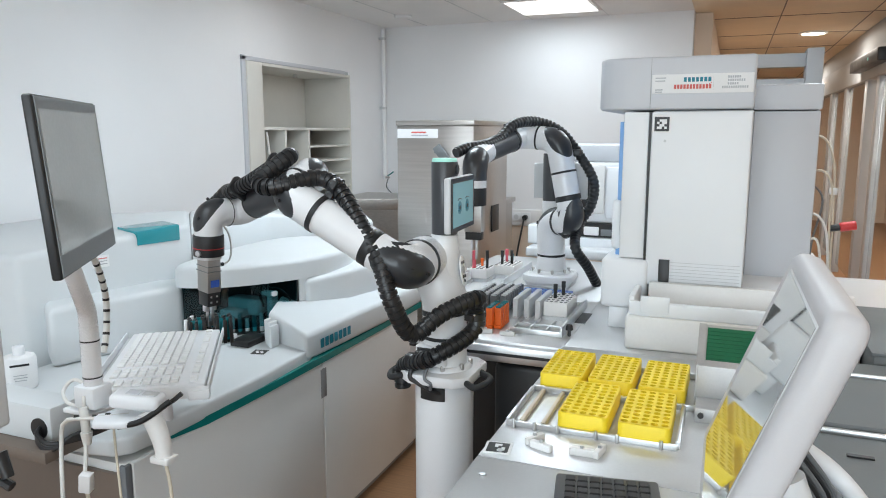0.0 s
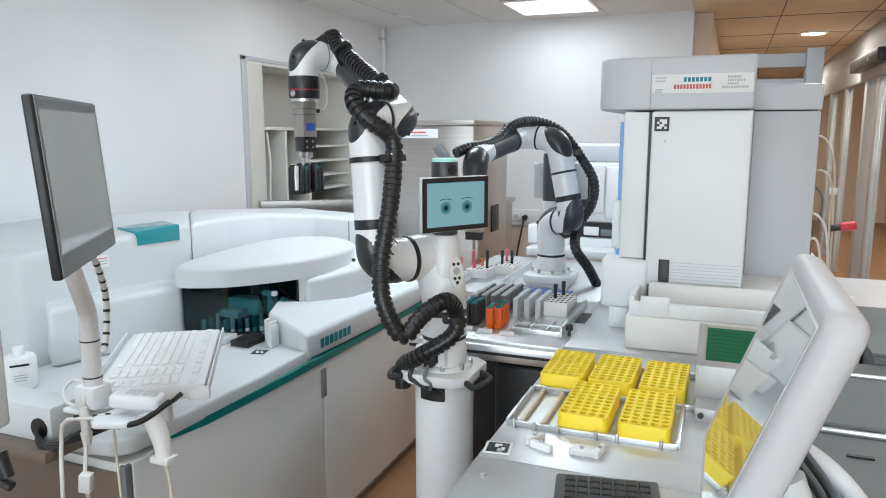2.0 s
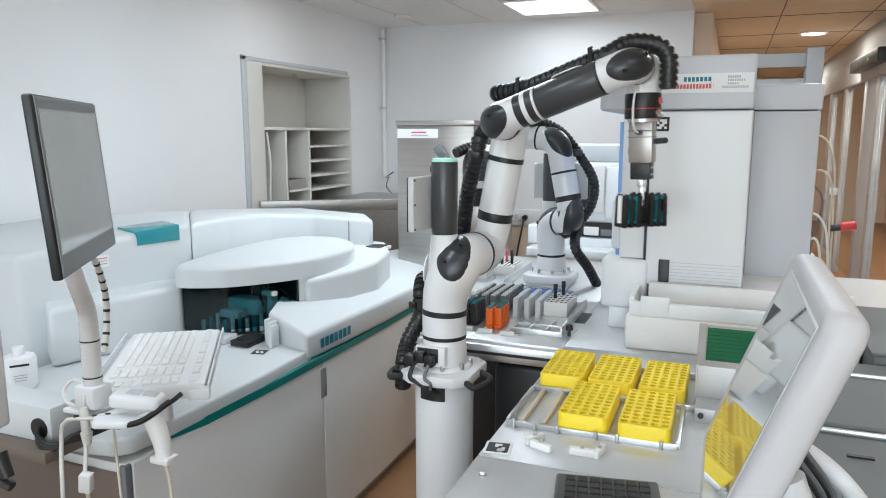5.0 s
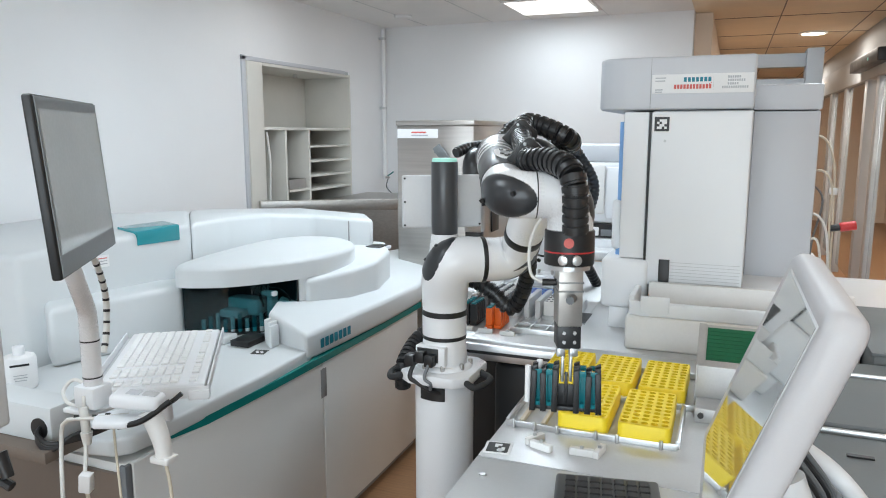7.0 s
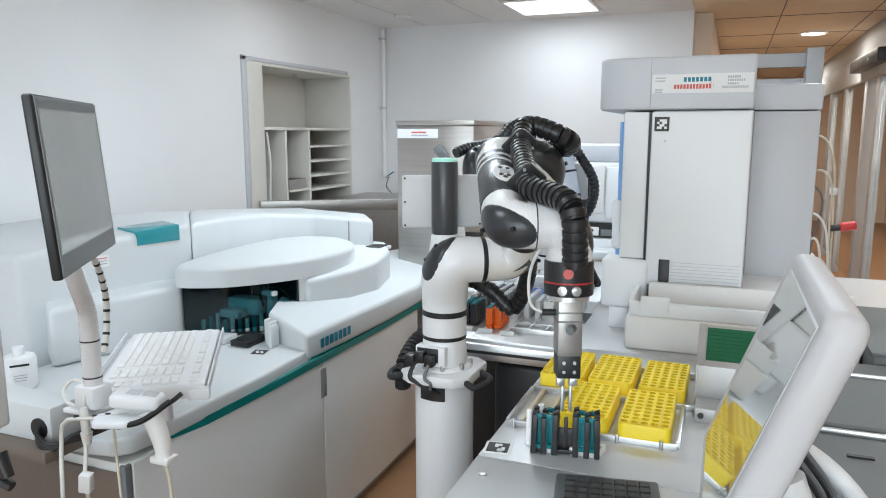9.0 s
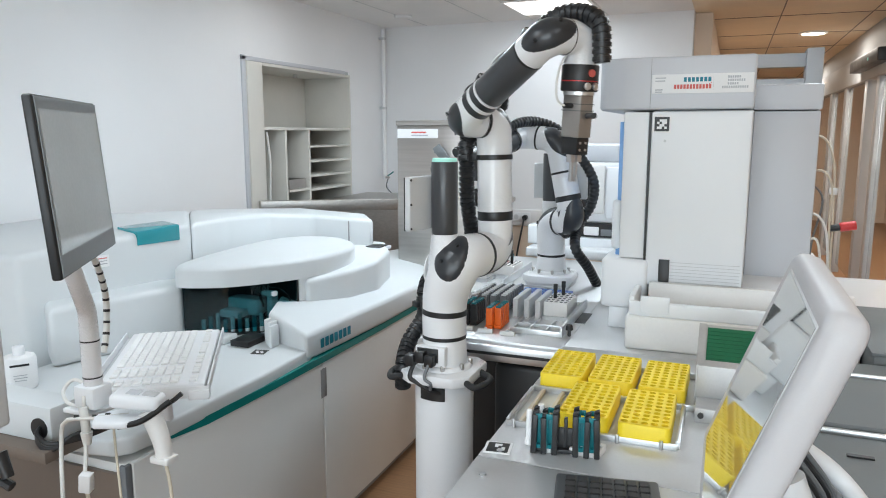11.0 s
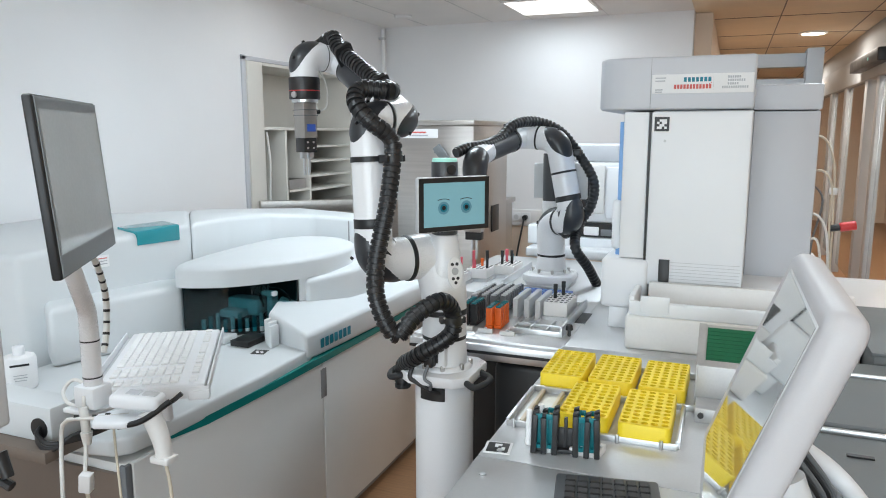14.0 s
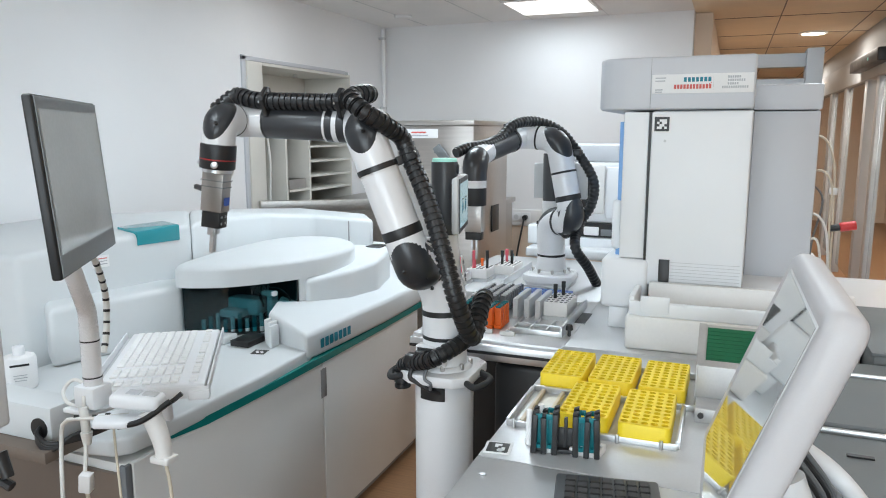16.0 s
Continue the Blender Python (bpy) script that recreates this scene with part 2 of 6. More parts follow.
box(-1.4, 1.8, -3.6, -3.4, 0, 0.85, bm=bw)
box(-1.4, 1.8, -3.6, -3.4, 2.15, CEIL, bm=bw)
single("wall_rear", bw, M_WALL, "unseen off-white rear wall with an assumed window opening", "wall", "structure")
single("wall_right", box(3.0, 3.2, -3.4, 14, 0, CEIL), M_TANWALL, "beige corridor wall", "wall", "structure")
single("wall_end", box(-3.2, 3.0, 13.8, 14, 0, CEIL), M_TANWALL, "beige wall at the end of the corridor", "wall", "structure")
single("wall_corridor", box(-0.33, -0.2, 6.2, 13.8, 0, CEIL), M_TANWALL, "beige corridor side wall", "wall", "structure")


# ---- robot arms ----
ARM = dict(x=-0.671, y=1.697, zs=1.1814, o=0.042, a=0.1785, l1=0.3495, b=0.1141, l2=0.3617, c=0.1086, d=0.3224)


def turn(v, k, a):
    return Matrix.Rotation(a, 3, k) @ v


def arm_points(q):
    """Corners and axes of the moving arm for five joint angles in degrees."""
    q1, q2, q3, q4, tau = [radians(a) for a in q]
    up = Vector((0, 0, 1))
    u2 = Vector((cos(q1), sin(q1), 0))
    S = Vector((ARM["x"], ARM["y"], ARM["zs"])) + ARM["o"] * Vector((sin(q1), -cos(q1), 0))
    v = turn(up, u2, q2)
    A = S + ARM["a"] * u2
    E0 = A + ARM["l1"] * v
    s4 = -turn(u2, v, q3)
    E = E0 + ARM["b"] * s4
    w = turn(v, s4, q4)
    W0 = E + ARM["l2"] * w
    u6 = -w.cross(up).normalized()
    W = W0 + ARM["c"] * u6
    t = turn(-up, u6, tau)
    return dict(S=S, A=A, E0=E0, E=E, W0=W0, W=W, G=W + ARM["d"] * t, u2=u2, v=v, s4=s4, w=w, u6=u6, t=t, q1=q1)


def axes(o, x, z):
    """Pose with its origin at o, its x axis along x and its z axis near z."""
    x = x.normalized()
    y = z.cross(x).normalized()
    z = x.cross(y)
    return Matrix((( x.x, y.x, z.x, o.x), (x.y, y.y, z.y, o.y), (x.z, y.z, z.z, o.z), (0, 0, 0, 1)))


def bend_path(a, c, b, rad):
    """From a round the corner c to b."""
    a, c, b = Vector(a), Vector(c), Vector(b)
    da, db = (a - c).normalized(), (b - c).normalized()
    p0, p1 = c + da * rad, c + db * rad
    arc = []
    for i in range(11):
        t = i / 10
        arc.append((1 - t) ** 2 * p0 + 2 * t * (1 - t) * (c * 0.86 + (p0 + p1) * 0.07) + t * t * p1)
    return [a] + arc + [b]


def oval_cap(parent, body, centre, out, ea, eb, local=True):
    """Oval shell laid on a body, seen along out; ea and eb are its half axes. Frees the body."""
    tree = BVHTree.FromBMesh(body)
    bm, rings = bmesh.new(), []
    m = 40
    for k in range(9):
        rho = 0.02 + 0.98 * k / 8
        ring = []
        for i in range(m):
            t = 2 * pi * i / m
            p = centre + ea * rho * cos(t) + eb * rho * sin(t)
            hit, nrm, _, _ = tree.ray_cast(p + out * 0.3, -out)
            hit = hit if hit else p
            ring.append(bm.verts.new(hit + out * (0.003 if k < 8 else -0.002)))
        rings.append(ring)
    for a, b in zip(rings, rings[1:]):
        for i in range(m):
            bm.faces.new((a[i], a[(i + 1) % m], b[(i + 1) % m], b[i]))
    bm.faces.new(rings[0])
    bmesh.ops.recalc_face_normals(bm, faces=bm.faces[:])
    if sum(f.normal.dot(out) for f in bm.faces) < 0:
        bmesh.ops.reverse_faces(bm, faces=bm.faces[:])
    body.free()
    return part("cap", bm, M_DARK, parent, "dark grey oval cap", local=local, sharp=60)


def elbow(parent, a, c, b, r0, r1, material, name, rings_a=(), rings_b=(), cap=True, local=True, label="", face=None):
    """A bent arm housing with an oval dark cap on the outside of its corner and black joint rings."""
    path = bend_path(a, c, b, 0.9 * max(r0, r1))
    n = len(path)
    radii = [r0 + (r1 - r0) * i / (n - 1) for i in range(n)]
    radii = [r * (1 + 0.05 * sin(pi * min(1, max(0, (i - 1) / (n - 3))))) for i, r in enumerate(radii)]
    ob = part(name, sweep(path, radii, 36), material, parent, label, local=local, sharp=50)
    a, c, b = Vector(a), Vector(c), Vector(b)
    out = -((a - c).normalized() + (b - c).normalized()).normalized()
    if cap:
        side = (a - c).cross(b - c).normalized()
        al = side.cross(out).normalized()
        if face:
            out = Vector(face).normalized()
            al = ((b - a) - out * (b - a).dot(out)).normalized()
            side = al.cross(out)
        m0 = sum((Vector(p) for p in path[1:-1]), Vector()) / (n - 2)
        R = max(r0, r1)
        oval_cap(ob, sweep(path, radii, 48), m0, out, side * R * 0.96, al * R * 1.62, local)
        for k, sgn in ((0.55, 1), (-0.55, -1), (0.0, 1)):
            p = m0 + out * (max(r0, r1) * 0.95) + al * k * max(r0, r1) * 1.5 + side * 0.3 * max(r0, r1) * sgn
            part("screw", cyl(p, p + out * 0.006, 0.0045, n=10), M_BLACK, ob, local=local)
    for p, q, r, rings in ((a, c, r0, rings_a), (b, c, r1, rings_b)):
        d = (q - p).normalized()
        for s, wd in rings:
            part("band", cyl(p + d * s, p + d * (s + wd), r * 1.035, n=36, bev=0.001), M_BLACK, ob, "black band", local=local)
    return ob


def connector_block(robot, x, y, z, s=1.0):
    """Base flange with bolts, carrying handles and the plugs on the base."""
    fl = prism([(x + s * px_, y + s * py_) for px_, py_ in ((-0.095, -0.07), (-0.06, -0.1), (0.06, -0.1), (0.095, -0.07), (0.095, 0.07), (0.06, 0.1), (-0.06, 0.1), (-0.095, 0.07))], z - 0.028, z, 0.006, 2)
    part("flange", fl, M_WHITE, robot)
    part("base_collar", cyl((x, y, z), (x, y, z + 0.012), 0.075 * s, 0.066 * s, 40, 0.003), M_WHITE, robot)
    for k in range(8):
        a = 2 * pi * k / 8 + 0.3
        part("bolt", cyl((x + 0.068 * s * cos(a), y + 0.068 * s * sin(a), z + 0.004), (x + 0.068 * s * cos(a), y + 0.068 * s * sin(a), z + 0.019), 0.006, n=10, bev=0.001), M_STEEL, robot)


ROBOT = thing("robot_arm", "white seven-joint robot arm with dark caps on a white pedestal", "robot arm", pose(ARM["x"], ARM["y"], 0))
RX, RY = ARM["x"], ARM["y"]
part("pedestal", cyl((RX, RY, 0.02), (RX, RY, 0.865), 0.077, n=48, bev=0.003), M_WHITE, ROBOT, "white round steel pedestal")
part("foot_plate", box(RX - 0.17, RX + 0.17, RY - 0.17, RY + 0.17, 0, 0.02, 0.004), M_WHITE, ROBOT)
# cable opening in the pedestal
co = cyl((RX, RY, 0.822), (RX, RY, 0.858), 0.0785, n=48)
bmesh.ops.delete(co, geom=[f for f in co.faces if (f.calc_center_median() - Vector((RX, RY, 0.84))).to_2d().length < 0.05 or math.atan2(f.calc_center_median().y - RY, f.calc_center_median().x - RX) > -1.2 or math.atan2(f.calc_center_median().y - RY, f.calc_center_median().x - RX) < -2.05], context="FACES")
part("cable_opening", co, M_BLACK, ROBOT, "dark cable opening")
connector_block(ROBOT, RX, RY, 0.895)
for sgn in (1, -1):
    h = tube([(RX + sgn * 0.086, RY - 0.072, 0.880), (RX + sgn * 0.112, RY - 0.088, 0.876), (RX + sgn * 0.128, RY - 0.060, 0.876), (RX + sgn * 0.128, RY - 0.005, 0.876), (RX + sgn * 0.092, RY + 0.020, 0.880)], 0.0085, 12, 30)
    part("carry_handle", h, M_RUBBER, ROBOT, "black grip handle")
part("base_housing", cyl((RX, RY, 0.905), (RX, RY, 0.972), 0.060, 0.0565, 48, 0.003), M_WHITE, ROBOT)
part("band", cyl((RX, RY, 0.972), (RX, RY, 0.981), 0.0575, n=48), M_BLACK, ROBOT, "black band")
pb = pose(RX, RY, 0.905) @ pose(0, 0, 0, 0, 0, -92)
bm = box(0.035, 0.068, -0.052, 0.03, 0.004, 0.056, 0.003)
bm.transform(pb)
part("connector_box", bm, M_WHITE, ROBOT)
bm = box(0.066, 0.0715, -0.046, 0.012, 0.016, 0.052, 0.001)
bm.transform(pb)
part("connector_panel", bm, M_BLACK, ROBOT, "black socket panel")
for k, (yy, zz) in enumerate(((-0.055, 0.012), (-0.03, 0.022), (-0.004, 0.014))):
    bm = box(0.07, 0.095 + 0.006 * (k == 0), yy - 0.013, yy + 0.012, zz - 0.004, zz + 0.026, 0.003)
    bm.transform(pb)
    part("plug", bm, M_BLACK, ROBOT, "black cable plug")
for k, (yy, zz) in enumerate(((-0.045, 0.012), (-0.004, 0.014))):
    pts = [pb @ Vector(p) for p in ((0.09, yy, zz + 0.005), (0.105, yy - 0.005, zz - 0.03), (0.10, yy + 0.01, -0.03), (0.088, 0.0, -0.052), (0.07, 0.02, -0.062))]
    part("power_cable", tube(pts, 0.006 - 0.0015 * k, 8, 30), M_BLACK if k == 0 else M_MGREY, ROBOT, "power cable at the base")

# moving links: each is built round its own corner and keyed in motions()
Zv = Vector((0, 0, 1))
SH_PATH = spline([(0, 0.042, -0.200), (0, 0.042, -0.135), (0, 0.037, -0.090), (0, 0.018, -0.042), (0.012, 0.004, -0.010), (0.040, 0, 0), (0.085, 0, 0)], 28)
SH_RAD = [0.0575 + 0.004 * sin(pi * min(1, max(0, (i - 8) / 18))) for i in range(29)]
L_SHOULDER = part("shoulder_link", sweep(SH_PATH, SH_RAD, 40), M_WHITE, ROBOT, local=True, sharp=50)
part("band", cyl((0.083, 0, 0), (0.091, 0, 0), 0.0590, n=40, bev=0.001), M_BLACK, L_SHOULDER, "black band", local=True)
oval_cap(L_SHOULDER, sweep(SH_PATH, SH_RAD, 56), Vector((-0.006, 0.006, -0.004)), Vector((-0.74, -0.16, 0.65)).normalized(), Vector((0, 0.046, 0.011)), Vector((0.046, 0.0, 0.052)))
for k in ((-0.052, 0.012, 0.0), (-0.030, -0.020, 0.040)):
    p = Vector(k)
    part("screw", cyl(p, p + Vector((-0.0045, 0, 0.004)), 0.0042, n=10), M_BLACK, L_SHOULDER, local=True)
part("velcro_strap", cyl((0, 0.042, -0.146), (0, 0.0415, -0.132), 0.0592, n=40), M_BLACK, L_SHOULDER, "black strap", local=True)
# head with the tablet on the shoulder
part("neck", cyl((0, 0.036, -0.085), (0, 0.042, 0.062), 0.0545, 0.0335, 40, 0.002), M_WHITE, L_SHOULDER, local=True)
part("head_post", cyl((0, 0.042, 0.062), (0, 0.042, 0.245), 0.0335, n=40, bev=0.002), M_TUBE, L_SHOULDER, "dark grey round post", local=True)
part("signal_ring", cyl((0, 0.042, 0.245), (0, 0.042, 0.254), 0.0325, 0.030, 40, 0.002), M_MINT, L_SHOULDER, "mint green light ring", local=True)
part("camera_lens", cyl((0, 0.070, 0.226), (0, 0.0775, 0.226), 0.013, n=24, bev=0.002), M_BLACK, L_SHOULDER, "round black camera lens", local=True)
# the tablet looks along the local +y of the shoulder frame turned by a quarter
TB = pose(0, 0.042, 0.142, 0, 0, 90)
bm = box(0.030, 0.048, -0.104, 0.104, -0.068, 0.068, 0.006, 3)
bm.transform(TB)
tablet = part("tablet", bm, M_LGREY, L_SHOULDER, "flat grey tablet case", local=True)
bm = box(0.0482, 0.0495, -0.102, 0.102, -0.066, 0.066, 0.0)
bm.transform(TB)
part("bezel", bm, M_BLACK, tablet, "black glass bezel", local=True)
bm = box(0.0497, 0.0501, -0.089, 0.089, -0.054, 0.054, 0.0)
bm.transform(TB)
part("screen", bm, M_FACE, tablet, "pale blue screen", local=True)
for sx in (-1, 1):
    for rr, mt, dd in ((0.016, M_PUPIL, 0.0), (0.010, M_INK, 0.0004), (0.0055, M_BLACK, 0.0008)):
        bm = cyl((0.0501, sx * 0.033, -0.008), (0.0506 + dd, sx * 0.033, -0.008), rr, n=24)
        bm.transform(TB)
        part("screen_disc", bm, mt, tablet, "round mark on the screen", local=True)
    bm = sweep([TB @ Vector((0.0504, sx * 0.033 + k * 0.017 / 4, 0.0145 - 0.0002 * k * k)) for k in range(-4, 5)], 0.0009, 6)
    part("screen_arc", bm, M_BLACK, tablet, "thin dark arc on the screen", local=True)
for sy in (-1, 1):
    for sz in (-1, 0, 1):
        bm = cyl((0.0285, sy * 0.098, sz * 0.06), (0.031, sy * 0.098, sz * 0.06), 0.0028, n=8)
        bm.transform(TB)
        part("screw", bm, M_BLACK, tablet, local=True)


def keypad(parent, m):
    """Oval pad of round buttons on a link; m: its local pose, z outwards."""
    bm = prism([(0.022 * cos(a), 0.040 * sin(a)) for a in [2 * pi * k / 24 for k in range(24)]], 0, 0.003, 0.0)
    bm.transform(m)
    pad = part("button_pad", bm, M_PAPER, parent, "white button pad", local=True)
    for x, y, r in ((0, 0.004, 0.0095), (-0.007, 0.022, 0.0042), (0.007, 0.022, 0.0042), (-0.007, -0.014, 0.0042), (0.007, -0.014, 0.0042), (0, -0.025, 0.0042)):
        bm = cyl((x, y, 0.003), (x, y, 0.0048), r, n=16)
        bm.transform(m)
        part("button", bm, M_GREYINK if r > 0.005 else M_DARK, pad, local=True)


keypad(L_SHOULDER, pose(0, 0.090, -0.032, -82, 0, 0) @ pose(0, 0, 0, 0, 0, 180))

L_UPPER = elbow(ROBOT, (-0.088, 0, 0), (0, 0, 0), (0, 0, 0.26), 0.056, 0.046, M_WHITE, "upper_arm_link", ((0.0, 0.004),), ((0.152, 0.024),))
part("velcro_strap", cyl((0, 0, 0.246), (0, 0, 0.259), 0.0490, n=40), M_BLACK, L_UPPER, "black strap", local=True)
L_ELBOW = elbow(ROBOT, (0, 0, -0.09), (0, 0, 0), (-0.05, 0, 0), 0.047, 0.045, M_WHITE, "elbow_link", (), ((0.0, 0.007),))
# forearm: white bend, two white bands, then a dark grey tube with a button pad
L_FORE = elbow(ROBOT, (0.06, 0, 0), (0, 0, 0), (0, 0, 0.075), 0.045, 0.042, M_WHITE, "forearm_link")
part("band", cyl((0, 0, 0.075), (0, 0, 0.095), 0.0425, n=36), M_DARK, L_FORE, "black band", local=True)
part("band", cyl((0, 0, 0.095), (0, 0, 0.107), 0.0428, n=36), M_WHITE, L_FORE, "white band", local=True)
part("band", cyl((0, 0, 0.107), (0, 0, 0.125), 0.0425, n=36), M_DARK, L_FORE, "black band", local=True)
part("band", cyl((0, 0, 0.125), (0, 0, 0.131), 0.0428, n=36), M_WHITE, L_FORE, "white band", local=True)
part("tube", cyl((0, 0, 0.131), (0, 0, 0.293), 0.0415, n=36, bev=0.002), M_TUBE, L_FORE, "dark grey tube", local=True)
keypad(L_FORE, pose(0, 0.041, 0.215, -90, 0, 0))
L_WRIST = elbow(ROBOT, (0, 0, -0.075), (0, 0, 0), (0.06, 0, 0), 0.0405, 0.0395, M_WHITE, "wrist_link", ((0.0, 0.006),), ())
L_TOOL = elbow(ROBOT, (-0.06, 0, 0), (0, 0, 0), (0, 0, 0.058), 0.0395, 0.039, M_WHITE, "tool_link", ((0.0, 0.002),), ())
part("flange", cyl((0, 0, 0.058), (0, 0, 0.118), 0.0425, n=40, bev=0.003), M_BLACK, L_TOOL, "black tool flange", local=True)
part("red_ring", cyl((0, 0, 0.0935), (0, 0, 0.0955), 0.0428, n=40), M_RED, L_TOOL, "thin red ring", local=True)
part("flange_plate", cyl((0, 0, 0.118), (0, 0, 0.126), 0.036, n=40), M_ALU, L_TOOL, local=True)
for a in (82, 112, -20):
    p = Vector((0.041 * cos(radians(a)), 0.041 * sin(radians(a)), 0.106))
    part("knob", cyl(p, p * 1.0 + Vector((p.x, p.y, 0)).normalized() * 0.006, 0.0085, n=16, bev=0.0015), M_ALU, L_TOOL, local=True)
p = Vector((0.041 * cos(radians(100)), 0.041 * sin(radians(100)), 0.077))
part("emblem", cyl(p, p + Vector((p.x, p.y, 0)).normalized() * 0.0045, 0.0085, n=20), M_REDINK, L_TOOL, "small round red mark", local=True)
grip = part("gripper_body", box(-0.0205, 0.0205, -0.028, 0.028, 0.126, 0.222, 0.002), M_GRIP, L_TOOL, "bare metal gripper body", local=True)
part("gripper_label", box(-0.013, 0.013, -0.0306, -0.0298, 0.185, 0.205), M_BLUE, grip, "small blue label", local=True)
part("gripper_head", box(-0.020, 0.020, -0.024, 0.024, 0.222, 0.262, 0.002), M_BLACK, grip, "black gripper head", local=True)
for k in range(4):
    for sy in (-1, 1):
        x, z = -0.009 + 0.018 * (k % 2), 0.234 + 0.016 * (k // 2)
        part("screw", cyl((x, sy * 0.0235, z), (x, sy * 0.0255, z), 0.003, n=10), M_ALU, grip, local=True)
for z in (0.145, 0.160):
    part("body_groove", box(-0.0219, 0.0219, -0.0304, 0.0304, z, z + 0.002), M_MGREY, grip, "thin dark joint", local=True)
part("air_fitting", cyl((0.004, 0.029, 0.172), (-0.006, 0.058, 0.170), 0.007, n=12), M_TUBE, grip, "dark cable plug", local=True)
for sx in (-1, 1):
    part("finger_carrier", box(sx * 0.011 - 0.007, sx * 0.011 + 0.007, -0.008, 0.008, 0.262, 0.280, 0.0015), M_ALU, grip, local=True)
    part("finger", box(sx * 0.007 - 0.0025, sx * 0.007 + 0.0025, -0.005, 0.005, 0.270, 0.326, 0.001), M_ALU, grip, "thin metal finger", local=True)
part("air_fitting", cyl((-0.017, 0, 0.15), (-0.045, 0, 0.15), 0.006, n=12), M_BLACK, grip, "black cable plug", local=True)
part("air_line", tube([(-0.045, 0, 0.15), (-0.062, -0.004, 0.14), (-0.068, -0.006, 0.10), (-0.06, -0.004, 0.06), (-0.042, 0, 0.03)], 0.0028, 8, 30), M_CABLE, grip, "thin grey sensor cable", local=True)

# corrugated hose in short rings
HOSE_N = 118
bm = sweep([(0, 0, -0.0085), (0, 0, -0.006), (0, 0, -0.0055), (0, 0, 0.004), (0, 0, 0.0045), (0, 0, 0.0085)], [0.0182, 0.0182, 0.0215, 0.0215, 0.0182, 0.0182], 14)
RING0 = part("hose_ring", bm, M_HOSE, ROBOT, "black corrugated hose ring", local=True)
HOSE = [RING0] + [shared("hose_ring", RING0, ROBOT, Matrix.Identity(4)) for _ in range(HOSE_N - 1)]
CLAMPS = []
for k in range(4):
    if k < 2:
        c_ = sweep([(0, 0, -0.008), (0, 0, 0.008)], [0.0245, 0.0245], 18)
        box(-0.012, 0.012, -0.032, -0.021, -0.008, 0.008, 0.002, bm=c_)
        box(-0.012, 0.012, 0.021, 0.032, -0.008, 0.008, 0.002, bm=c_)
    else:
        c_ = prism([(-0.030, -0.026), (0.020, -0.026), (0.028, -0.018), (0.028, 0.018), (0.020, 0.026), (-0.030, 0.026)], -0.006, 0.006, 0.002)
    cl_ = part("hose_clamp", c_, M_BLACK, ROBOT, "black hose clamp", local=True)
    for sy in (-1, 1):
        part("screw", cyl((0.012, sy * 0.0215, 0.0055), (0.012, sy * 0.0215, 0.009), 0.003, n=8), M_ALU, cl_, local=True)
    if k == 1:
        part("bracket", box(-0.034, -0.018, -0.016, 0.016, -0.010, 0.010, 0.002), M_BLACK, cl_, local=True)
    CLAMPS.append(cl_)


